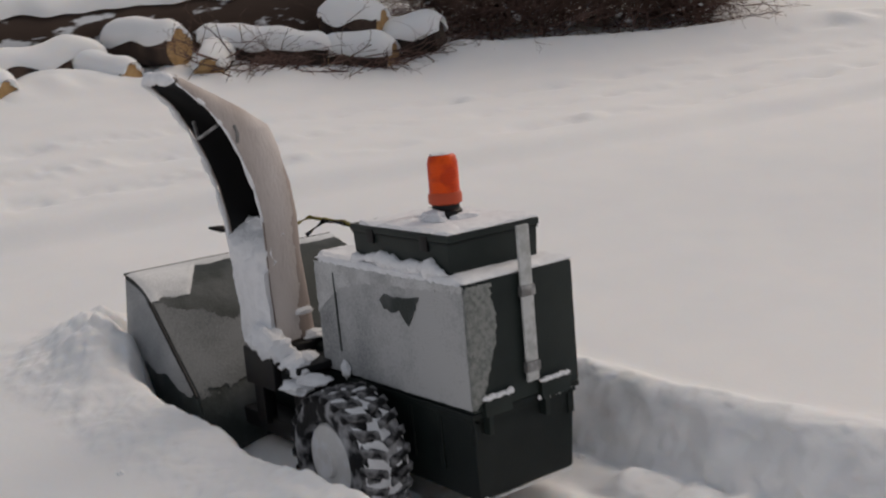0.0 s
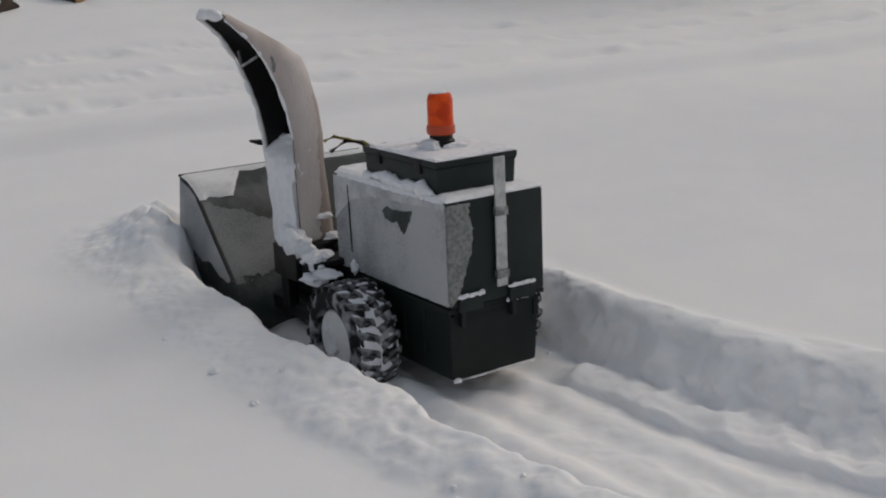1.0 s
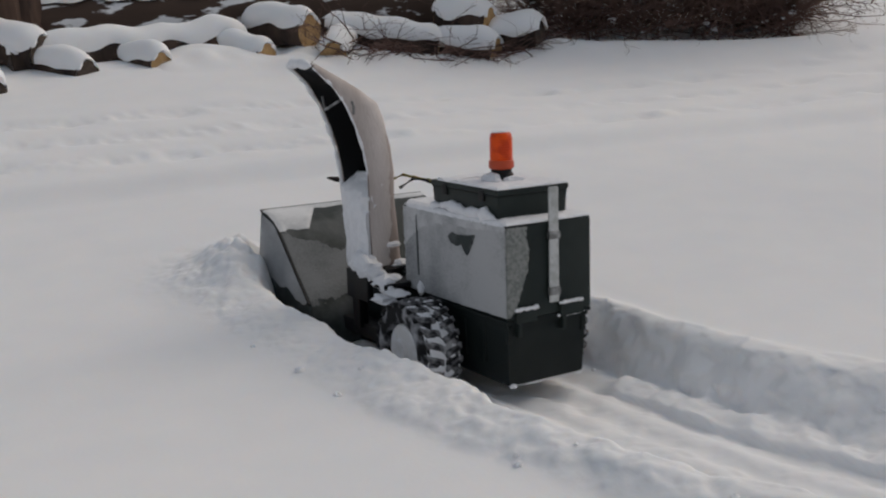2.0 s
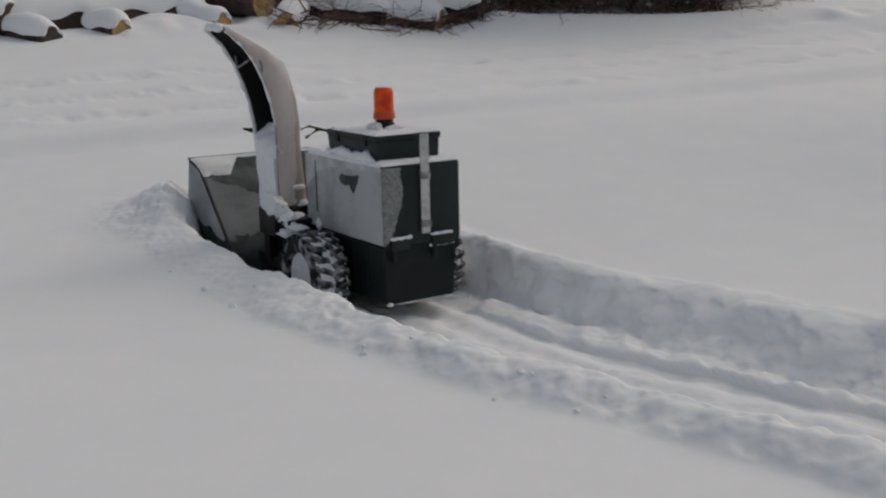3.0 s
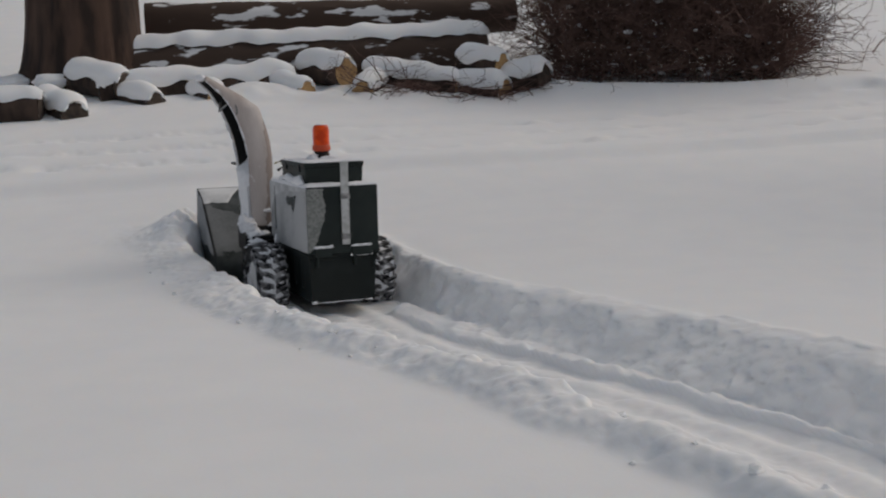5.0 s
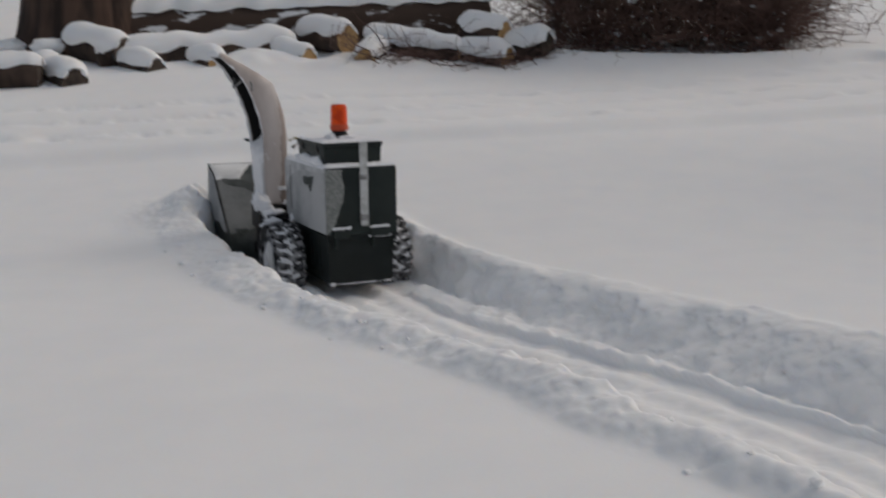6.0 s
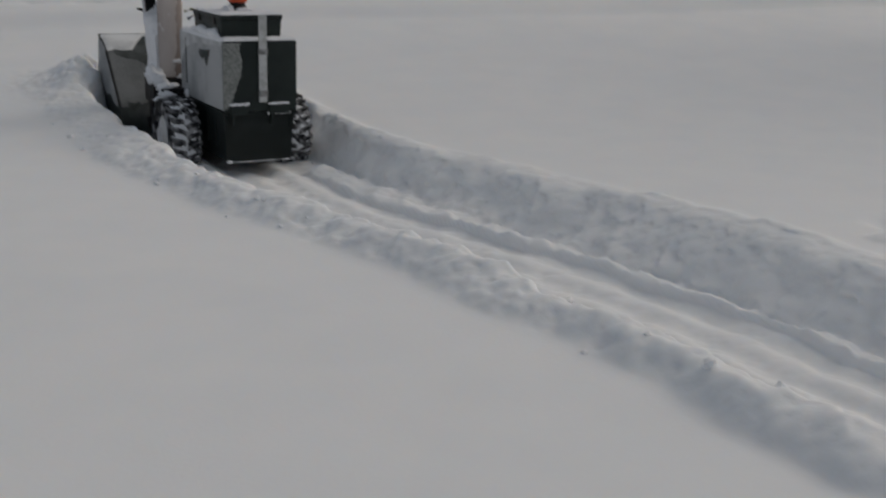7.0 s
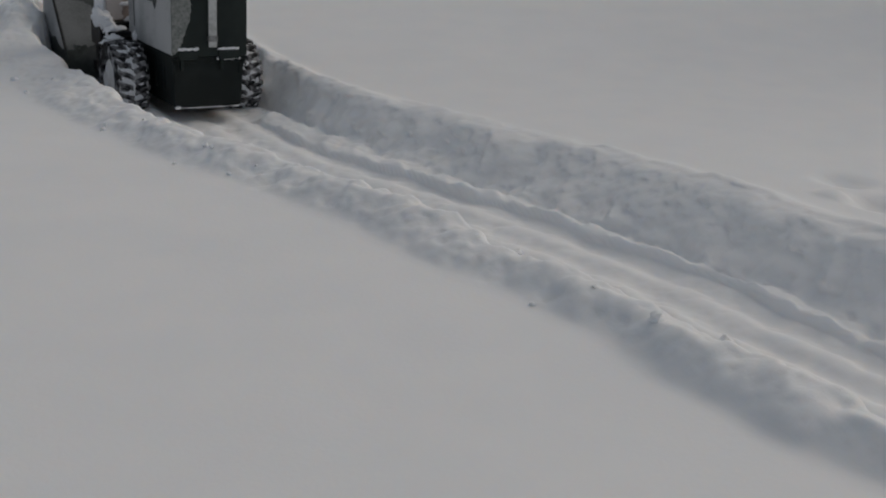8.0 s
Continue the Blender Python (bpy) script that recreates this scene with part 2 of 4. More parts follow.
def spread(reach, low, high, step, mid_low, mid_high, mid_step):
    """Grid lines: close together in the core, wider in a middle stretch, ever wider beyond."""
    core = np.arange(low, high + step / 2, step)
    before = np.arange(low - mid_step, mid_low, -mid_step)[::-1]
    after = np.arange(high + mid_step, mid_high, mid_step)
    out, d, far = [], mid_step, 0.0
    while far < reach:
        d *= 1.15
        far += d
        out.append(far)
    out = np.array(out)
    lines = np.concatenate([before, core, after])
    return np.concatenate([lines[0] - out[::-1], lines, lines[-1] + out])


LAND = {}


def crumble(x, y, z):
    """Pushes the banks and walls of the lane in and out, so that their faces look broken, not combed."""
    top, foot = np.interp(y, EDGE_Y, WALL_TOP), np.interp(y, EDGE_Y, WALL_FOOT)
    crest, toe = np.interp(y, EDGE_Y, CREST), np.interp(y, EDGE_Y, TOE)
    wall = smooth(foot - 0.06, foot + 0.05, x) * (1 - smooth(top - 0.02, top + 0.08, x))
    bank = smooth(toe + 0.04, toe + 0.16, x) * (1 - smooth(crest + 0.05, crest + 0.16, x))
    here = smooth(-6.5, -6.0, y) * (1 - smooth(1.75, 2.0, y))
    z3 = z * 1.6
    push = 0.036 * fbm(y + 0.5 * z3, z3 - 0.5 * y, 0.15, 2, 151) + 0.032 * fbm(y - 0.6 * z3, 1.2 * z3 + 0.3 * y, 0.065, 2, 153) + 0.016 * fbm(y + 0.7 * z3, 1.2 * z3 - 0.7 * y, 0.03, 2, 155)
    return x + push * here * (0.85 * wall + 0.5 * bank * (1 - 0.5 * smooth(-1.2, -0.4, y)))


def sheet(name, gx, gy, mat):
    xx, yy = np.meshgrid(gx, gy)
    zz = snow_top(xx.ravel(), yy.ravel())
    v = np.stack([crumble(xx.ravel(), yy.ravel(), zz), yy.ravel(), zz], 1)
    LAND["x"], LAND["y"], LAND["z"] = gx, gy, zz.reshape(len(gy), len(gx))
    w, h = len(gx), len(gy)
    i = (np.arange(h - 1)[:, None] * w + np.arange(w - 1)[None]).ravel()
    q = np.stack([i, i + 1, i + 1 + w, i + w], 1)
    me = bpy.data.meshes.new(name)
    me.vertices.add(len(v))
    me.vertices.foreach_set("co", v.ravel())
    me.loops.add(q.size)
    me.loops.foreach_set("vertex_index", q.ravel().astype(np.int32))
    me.polygons.add(len(q))
    me.polygons.foreach_set("loop_start", (np.arange(len(q)) * 4).astype(np.int32))
    me.update(calc_edges=True)
    me.polygons.foreach_set("use_smooth", np.ones(len(q), bool))
    me.materials.append(mat)
    me.materials.append(BROKEN)
    cx, cy = xx[:-1, :-1].ravel(), yy[:-1, :-1].ravel()
    edge = 0.03 * fbm(cx, cy, 0.1, 2, 171)
    lane = (cx + edge > np.interp(cy, EDGE_Y, TOE) + 0.10) & (cx + edge < np.interp(cy, EDGE_Y, WALL_TOP) + 0.03) & (cy > -6) & (cy < 2.1)
    floor_part = (cx > np.interp(cy, EDGE_Y, CREST) + 0.16) & (cx < np.interp(cy, EDGE_Y, WALL_FOOT) - 0.06)
    me.polygons.foreach_set("material_index", (lane & ~floor_part).astype(np.int32))
    return new(name, me)


ground = tagged(sheet("ground", spread(400, -1.0, 1.6, 0.0095, -3.5, 10.5, 0.05), spread(400, -4.7, 2.2, 0.0098, -5.2, 8.2, 0.045), SNOW),
                "deep white snow with a freshly cleared lane", "ground", kind="structure")

def height(x, y):
    """The snow's height at a place, read off the sheet."""
    gx, gy, zz = LAND["x"], LAND["y"], LAND["z"]
    i = min(max(int(np.searchsorted(gx, x)) - 1, 0), len(gx) - 2)
    j = min(max(int(np.searchsorted(gy, y)) - 1, 0), len(gy) - 2)
    u, v = (x - gx[i]) / (gx[i + 1] - gx[i]), (y - gy[j]) / (gy[j + 1] - gy[j])
    low = zz[j, i] * (1 - u) + zz[j, i + 1] * u
    high = zz[j + 1, i] * (1 - u) + zz[j + 1, i + 1] * u
    return float(low * (1 - v) + high * v)


# ---- mesh helpers ----


def part(name, bm, mat, parent, label="", smooth_it=True):
    me = bpy.data.meshes.new(name)
    bm.normal_update()
    bm.to_mesh(me)
    bm.free()
    me.materials.append(mat)
    if smooth_it:
        for p in me.polygons:
            p.use_smooth = True
        me.set_sharp_from_angle(angle=radians(35))
    ob = new(name, me)
    if parent:
        ob.parent = parent
        top = parent
        while top.parent:
            top = top.parent
        if parent is not top:
            ob.matrix_parent_inverse = Matrix.Identity(4)
    if label:
        tagged(ob, label)
    return ob


def block(x0, x1, y0, y1, z0, z1, bevel=0.008, taper=0.0, segments=2):
    bm = bmesh.new()
    bmesh.ops.create_cube(bm, size=1)
    for v in bm.verts:
        k = -taper if v.co.z < 0 else 0.0
        v.co = Vector(((x0 + k * -1 if v.co.x < 0 else x1 + k), (y0 - k if v.co.y < 0 else y1 + k), z0 if v.co.z < 0 else z1))
    if bevel:
        bmesh.ops.bevel(bm, geom=list(bm.edges), offset=bevel, segments=segments, affect="EDGES", profile=0.6)
    return bm


def join(*many):
    out = bmesh.new()
    for b in many:
        me = bpy.data.meshes.new("tmp")
        b.to_mesh(me)
        b.free()
        out.from_mesh(me)
        bpy.data.meshes.remove(me)
    return out


def turned(profile, n=32, axis="z", at=(0, 0, 0)):
    """A body of revolution from (radius, height) pairs."""
    bm = bmesh.new()
    rings = []
    for r, h in profile:
        ring = []
        for k in range(n):
            a = 2 * math.pi * k / n
            p = (r * math.cos(a), r * math.sin(a), h)
            if axis == "x":
                p = (h, r * math.cos(a), r * math.sin(a))
            if axis == "y":
                p = (r * math.cos(a), h, r * math.sin(a))
            ring.append(bm.verts.new(Vector(p) + Vector(at)))
        rings.append(ring)
    for a, b in zip(rings, rings[1:]):
        for k in range(n):
            bm.faces.new((a[k], a[(k + 1) % n], b[(k + 1) % n], b[k]))
    bm.faces.new(rings[0][::-1])
    bm.faces.new(rings[-1])
    bmesh.ops.recalc_face_normals(bm, faces=bm.faces)
    return bm


def tube(points, radius, n=8):
    """A round bar along points."""
    bm = bmesh.new()
    rings = []
    pts = [Vector(p) for p in points]
    for i, p in enumerate(pts):
        d = (pts[min(i + 1, len(pts) - 1)] - pts[max(i - 1, 0)]).normalized()
        a = d.orthogonal().normalized()
        b = d.cross(a)
        r = radius[i] if isinstance(radius, (list, tuple)) else radius
        rings.append([bm.verts.new(p + (a * math.cos(2 * math.pi * k / n) + b * math.sin(2 * math.pi * k / n)) * r) for k in range(n)])
    for a, b in zip(rings, rings[1:]):
        # match the nearest start so that the tube does not twist
        o = min(range(n), key=lambda k: (b[k].co - a[0].co).length)
        for k in range(n):
            bm.faces.new((a[k], a[(k + 1) % n], b[(k + 1 + o) % n], b[(k + o) % n]))
    bm.faces.new(rings[0])
    bm.faces.new(rings[-1])
    bmesh.ops.recalc_face_normals(bm, faces=bm.faces)
    return bm


def lump(centre, size, seed, rough=0.25, sub=3, flat=0.0):
    """A clod of snow."""
    bm = bmesh.new()
    bmesh.ops.create_icosphere(bm, subdivisions=sub, radius=1)
    for v in bm.verts:
        k = 1 + rough * noise.noise(v.co * 1.6 + Vector((seed * 3.1, 0, seed))) + 0.4 * rough * noise.noise(v.co * 4.5 + Vector((0, seed, 0)))
        c = v.co * k
        if flat and c.z < 0:
            c.z *= flat
        v.co = Vector((c.x * size[0], c.y * size[1], c.z * size[2])) + Vector(centre)
    return bm


def snow_slab(x0, x1, y0, y1, z, thick, seed, step=0.012, ragged=0.02, keep=None):
    """A layer of snow on a flat top, thinning out to a ragged edge."""
    nx, ny = max(3, int((x1 - x0) / step)), max(3, int((y1 - y0) / step))
    bm = bmesh.new()
    rows = []
    for j in range(ny + 1):
        row = []
        for i in range(nx + 1):
            x, y = x0 + (x1 - x0) * i / nx, y0 + (y1 - y0) * j / ny
            e = min(x - x0, x1 - x, y - y0, y1 - y)
            n1 = noise.noise(Vector((x * 22, y * 22, seed)))
            n2 = noise.noise(Vector((x * 60, y * 60, seed + 5)))
            f = max(0.0, min(1.0, (e + ragged * (n1 + 0.3)) / 0.025))
            t = thick * (f ** 0.5) * (1 + 0.25 * n1 + 0.15 * n2)
            if keep and not keep(x, y, n1):
                t = 0
            row.append((bm.verts.new((x, y, z + t)), t))
        rows.append(row)
    for a, b in zip(rows, rows[1:]):
        for i in range(nx):
            q = (a[i], a[i + 1], b[i + 1], b[i])
            if max(k[1] for k in q) > 0.0015:
                bm.faces.new([k[0] for k in q])
    bmesh.ops.delete(bm, geom=[v for v in bm.verts if not v.link_faces], context="VERTS")
    low = bmesh.ops.extrude_face_region(bm, geom=list(bm.faces))
    for g in low["geom"]:
        if isinstance(g, bmesh.types.BMVert):
            g.co.z = z
    bmesh.ops.recalc_face_normals(bm, faces=bm.faces)
    return bm


def plate(outline, plane, at, thick):
    """A flat sheet: the outline lies in the plane 'x' or 'y' at that place."""
    bm = bmesh.new()
    vs = [bm.verts.new((at, a, b) if plane == "x" else (a, at, b)) for a, b in outline]
    f = bm.faces.new(vs)
    e = bmesh.ops.extrude_face_region(bm, geom=[f])
    for g in e["geom"]:
        if isinstance(g, bmesh.types.BMVert):
            g.co += Vector((thick, 0, 0)) if plane == "x" else Vector((0, thick, 0))
    bmesh.ops.triangulate(bm, faces=[f for f in bm.faces if len(f.verts) > 4])
    bmesh.ops.recalc_face_normals(bm, faces=bm.faces)
    return bm


def roll(points, radius, seed, rough=0.5, n=10, step=0.008):
    """An uneven bead of snow along points."""
    pts = []
    for a, b in zip(points, points[1:]):
        a, b = Vector(a), Vector(b)
        m = max(1, int((b - a).length / step))
        pts += [a.lerp(b, k / m) for k in range(m)]
    pts.append(Vector(points[-1]))
    rad = []
    for k, p in enumerate(pts):
        e = min(1.0, 0.25 + min(k, len(pts) - 1 - k) * step / (radius * 2))
        rad.append(radius * e * (1 + rough * noise.noise(p * 28 + Vector((seed, 0, 0))) + 0.5 * rough * noise.noise(p * 80 + Vector((0, seed, 0)))))
    return tube(pts, rad, n)


def clods(parent, name, *many, label=""):
    for b in many:
        part(name, b, CLUMP, parent, label)


# ---- the snow blower ----
blower = tagged(new("snow_blower"), "dark green remote-controlled snow blower caked in frost, standing in its lane", "snow blower")

part("lower_body", block(0.005, 0.385, 0.015, 0.74, 0.10, 0.362, 0.012, 0.012), LOWER, blower)
upper = part("upper_box", block(0, 0.395, 0, 0.748, 0.362, 0.722, 0.012, 0.0), PAINT, blower)


def ragged(points, step, amount, seed):
    """Breaks the straight sides of an outline into uneven ones."""
    out = []
    for k, (a, b) in enumerate(zip(points, points[1:] + points[:1])):
        n = max(1, int(math.hypot(b[0] - a[0], b[1] - a[1]) / step))
        for i in range(n):
            f = i / n
            w = amount * noise.noise(Vector((k * 3.7 + i * 0.9, seed, 0)))
            w2 = amount * noise.noise(Vector((seed, k * 3.7 + i * 0.9, 4)))
            out.append((a[0] + (b[0] - a[0]) * f + w, a[1] + (b[1] - a[1]) * f + w2))
    return out


part("side_frost", plate(ragged([(0.006, 0.374), (0.30, 0.372), (0.52, 0.372), (0.74, 0.372), (0.742, 0.715), (0.006, 0.715)], 0.02, 0.004, 2), "x", -0.004, 0.005), FROST, blower,
     "thin grey frost over the side panel")
part("upper_frost", plate(ragged([(0.006, 0.700), (0.12, 0.694), (0.25, 0.685), (0.40, 0.682), (0.50, 0.668), (0.62, 0.64), (0.70, 0.58), (0.742, 0.55), (0.742, 0.716), (0.006, 0.716)], 0.012, 0.012, 6), "x", -0.0062, 0.002), PALEFROST, blower,
     "thicker pale frost under the box's top edge")
part("bare_patch", plate(ragged([(0.395, 0.635), (0.37, 0.655), (0.325, 0.65), (0.26, 0.655), (0.20, 0.664), (0.255, 0.575), (0.275, 0.585), (0.30, 0.615), (0.33, 0.603), (0.375, 0.61)], 0.012, 0.006, 5), "x", -0.0070, 0.002),
     THINFROST, blower, "dark patch rubbed free of frost")
part("rear_frost", plate(ragged([(0.004, 0.375), (0.035, 0.40), (0.06, 0.47), (0.09, 0.55), (0.10, 0.62), (0.085, 0.68), (0.09, 0.712), (0.004, 0.715)], 0.008, 0.013, 8), "y", -0.004, 0.005), HOAR_AND_LIT_EDGE, blower,
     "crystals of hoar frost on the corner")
# pale bead that paints the light caught by the corner's bevel
part("lit_corner", roll([(0.002, 0.002, 0.375), (0.0015, 0.0015, 0.55), (0.002, 0.002, 0.71)], 0.0065, 17, 0.35, 8), HOAR_AND_LIT_EDGE, blower, "pale bead along the box's corner, painting its lit edge")
part("seam", plate([(0.628, 0.44), (0.636, 0.44), (0.64, 0.69), (0.634, 0.69)], "x", -0.0075, 0.003), THINFROST, blower)
part("bin_lip", join(block(-0.003, 0.398, 0.006, 0.745, 0.346, 0.3615, 0.004), block(0.002, 0.388, 0.012, 0.742, 0.330, 0.347, 0.003)), LOWER, blower, "moulded lip of the lower bin")
for x in (0.006, 0.356):
    part("corner_rib", block(x, x + 0.022, 0.012, 0.030, 0.27, 0.345, 0.004), LOWER, blower)
for y in (0.16, 0.30, 0.44, 0.58):
    part("side_rib", block(0.004, 0.014, y, y + 0.018, 0.17, 0.345, 0.003), LOWER, blower)
lid_box = part("lid_box", block(0.016, 0.339, 0.074, 0.536, 0.722, 0.822, 0.007, 0.004), PAINT, blower)
lid = part("lid", block(0.011, 0.344, 0.069, 0.541, 0.824, 0.846, 0.005), PAINT, lid_box)
for y in (0.16, 0.42):
    part("lid_latch", block(0.008, 0.018, y, y + 0.035, 0.795, 0.838, 0.003), BLACK, lid_box)
part("lid_rim", block(0.0145, 0.3405, 0.0725, 0.5375, 0.817, 0.8235, 0.002), LOWER, lid_box)
part("box_snow", snow_slab(0.002, 0.393, 0.002, 0.746, 0.722, 0.016, 1, 0.01, 0.006), CLUMP, blower, "snow lying along the box top")
part("lid_snow", snow_slab(0.013, 0.343, 0.071, 0.49, 0.846, 0.011, 3, 0.008, 0.026, lambda x, y, n: not (0.02 < x < 0.15 and 0.36 < y < 0.40 and n > -0.2)), CLUMP, lid,
     "thin snow on the lid")
# snow clinging to the sides under the lid
part("clinging_snow", roll([(0.010, 0.08, 0.738), (0.008, 0.17, 0.752), (0.011, 0.28, 0.742), (0.009, 0.40, 0.756), (0.012, 0.54, 0.74)], 0.020, 4, 1.0), CLUMP, blower)
part("shoulder_snow", roll([(0.012, 0.010, 0.717), (0.011, 0.30, 0.719), (0.012, 0.738, 0.717)], 0.0175, 5, 0.12), CLUMP, blower)
part("front_snow", roll([(0.01, 0.742, 0.70), (0.03, 0.744, 0.727), (0.36, 0.744, 0.725)], 0.014, 6, 0.3), CLUMP, blower)

def bead(x0, x1, y, z, seed):
    """A crumbly line of snow on a narrow ledge."""
    rng = random.Random(seed)
    many, x = [], x0
    while x < x1:
        r = rng.uniform(0.0045, 0.0085)
        many.append(lump((x, y + rng.uniform(-0.002, 0.002), z + r * 0.5), (r * 1.3, r, r), rng.uniform(0, 40), 0.7, 2))
        x += r * rng.uniform(0.9, 1.7)
    return join(*many)


flat_bar = part("flat_bar", block(0.183, 0.226, -0.019, -0.010, 0.412, 0.852, 0.003), STRAP, blower, "frosted flat bar upright against the box")
for z in (0.655, 0.44):
    part("clip", block(0.179, 0.230, -0.025, -0.006, z, z + 0.03, 0.004), STEEL, flat_bar)
for x0, x1, z in ((0.03, 0.125, 0.372), (0.238, 0.348, 0.372)):
    latch = part("latch", join(block(x0, x1, -0.014, 0.002, z - 0.022, z + 0.028, 0.004), block(x0 + 0.01, x0 + 0.025, -0.012, 0.016, z - 0.075, z - 0.02, 0.003)), PAINT, blower)
    part("latch_snow", bead(x0, x1, -0.011, z + 0.028, x0 * 100), CLUMP, latch)
part("ledge_snow", bead(0.238, 0.352, 0.001, 0.349, 9), CLUMP, blower)
part("rim_snow", roll([(0.018, 0.022, 0.102), (0.10, 0.022, 0.100), (0.36, 0.022, 0.100)], 0.0024, 11, 1.6), CLUMP, blower)
part("corner_snow", lump((0.03, 0.018, 0.104), (0.016, 0.012, 0.008), 3, 0.5, 2), CLUMP, blower)

# warning light
beacon = part("beacon", turned([(0.0462, 0.858), (0.0462, 0.878), (0.040, 0.884), (0.040, 0.900)], 32, "z", (0.171, 0.27, 0)), BLACK, blower, "unlit orange warning light on a black foot")
part("collar", turned([(0.044, 0.898), (0.0495, 0.902), (0.0495, 0.925), (0.046, 0.932)], 32, "z", (0.171, 0.27, 0)), COLLAR, beacon)
dome = [(0.045, 0.930)]
for k in range(9):
    dome += [(0.0435, 0.934 + 0.0095 * k), (0.0448, 0.937 + 0.0095 * k), (0.0448, 0.940 + 0.0095 * k)]
dome += [(0.0425, 1.022), (0.040, 1.033), (0.034, 1.039), (0.02, 1.041), (0.004, 1.042)]
part("lens", turned(dome, 40, "z", (0.171, 0.27, 0)), ORANGE, beacon, "ribbed orange lens")
part("cap_snow", lump((0.165, 0.272, 1.041), (0.033, 0.033, 0.006), 7, 0.4, 2), CLUMP, beacon)
part("foot_snow", join(lump((0.12, 0.26, 0.865), (0.03, 0.05, 0.02), 12, 0.5), lump((0.19, 0.215, 0.862), (0.05, 0.02, 0.012), 13, 0.5)), CLUMP, beacon)


# wheels
def wheel(x_out, side):
    """A lugged tyre on a pale rim; side is -1 for the outer face towards -x."""
    cy, cz, r, w = 0.45, 0.183, 0.205, 0.175
    x_in = x_out - side * w
    mid = (x_out + x_in) / 2
    rim = part("wheel", turned([(0.02, -0.02), (0.045, -0.025), (0.05, -0.01), (0.105, 0.0), (0.122, 0.018 * 1), (0.122, w - 0.03), (0.05, w - 0.02)], 40, "x", (0, 0, 0)), RIM, blower, "pale rim packed with snow")
    rim.matrix_basis = Matrix.Translation((x_out - side * 0.018, cy, cz)) @ Matrix.Diagonal((-side, 1, 1, 1))
    prof = [(0.118, w * 0.36), (0.125, w * 0.47), (0.155, w * 0.5), (0.182, w * 0.46), (0.193, w * 0.38), (0.195, 0), (0.193, -w * 0.38), (0.182, -w * 0.46), (0.155, -w * 0.5), (0.125, -w * 0.47), (0.118, -w * 0.36)]
    tyre_bm = turned([(a, b) for a, b in prof], 56, "x", (0, 0, 0))
    t = part("tyre", tyre_bm, RUBBER, rim, "black lugged tyre with snow in its tread")
    t.matrix_parent_inverse = rim.matrix_basis.inverted()
    t.matrix_basis = Matrix.Translation((mid, cy, cz))
    shapes = {}
    for sd in (-1, 1):
        b = block(0.006 if sd > 0 else -w * 0.49, w * 0.49 if sd > 0 else -0.006, -0.013, 0.013, 0.187, 0.208, 0.003, 0, 1)
        for v in b.verts:
            v.co.y += abs(v.co.x) * 0.35
            if abs(v.co.x) > w * 0.4:
                v.co.z -= 0.012
        me = bpy.data.meshes.new("lug")
        b.to_mesh(me)
        b.free()
        me.materials.append(RUBBER)
        shapes[sd] = me
    for k in range(22):
        for sd in (-1, 1):
            lug = new("lug", shapes[sd])
            lug.parent = rim
            lug.matrix_parent_inverse = rim.matrix_basis.inverted()
            lug.matrix_basis = Matrix.Translation((mid, cy, cz)) @ Matrix.Rotation(2 * math.pi * (k + 0.25 * sd) / 22, 4, "X")
    pack = bmesh.new()
    rings = []
    for k in range(60):
        a = 2 * math.pi * k / 60
        ring = []
        for q in range(9):
            u = -0.42 + 0.84 * q / 8
            n1 = noise.noise(Vector((math.cos(a) * 7, math.sin(a) * 7, u * 6 + x_out)))
            rr = 0.1935 + 0.017 * max(-0.7, n1 + 0.12) - 0.012 * abs(u * 2) ** 3
            ring.append(pack.verts.new((u * w, rr * math.cos(a), rr * math.sin(a))))
        rings.append(ring)
    for k in range(60):
        for q in range(8):
            pack.faces.new((rings[k][q], rings[k][q + 1], rings[(k + 1) % 60][q + 1], rings[(k + 1) % 60][q]))
    bmesh.ops.recalc_face_normals(pack, faces=pack.faces)
    pk = part("tread_snow", pack, CLUMP, rim, "snow packed in the tread")
    pk.matrix_parent_inverse = rim.matrix_basis.inverted()
    pk.matrix_basis = Matrix.Translation((mid, cy, cz))
    hub = part("hub", turned([(0.012, 0), (0.02, 0.004), (0.02, 0.03), (0.012, 0.034)], 16, "x"), STEEL, rim)
    hub.matrix_parent_inverse = rim.matrix_basis.inverted()
    hub.matrix_basis = Matrix.Translation((x_out - side * 0.01 if side < 0 else x_out - 0.03, cy, cz))


wheel(-0.212, -1)
wheel(0.588, 1)
part("axle", turned([(0.022, -0.14), (0.022, 0.54)], 16, "x", (0, 0.45, 0.183)), BLACK, blower)

# auger housing
SIDE = [(1.68, 0.606), (1.73, 0.40), (1.785, 0.15), (1.79, 0.02), (1.16, 0.02), (1.14, 0.12), (1.20, 0.25), (1.335, 0.375), (1.485, 0.53), (1.56, 0.575)]
XL, XR = -0.245, 0.64
housing_bm = bmesh.new()
BACK = [(1.685, 0.608), (1.62, 0.597), (1.55, 0.572), (1.485, 0.532), (1.41, 0.455), (1.335, 0.378), (1.26, 0.31), (1.20, 0.25), (1.155, 0.19), (1.14, 0.12), (1.15, 0.05), (1.19, 0.015)]
prev = None
for y, z in BACK:
    row = [housing_bm.verts.new((XL + (XR - XL) * i / 24, y, z)) for i in range(25)]
    if prev:
        for i in range(24):
            housing_bm.faces.new((prev[i], prev[i + 1], row[i + 1], row[i]))
    prev = row
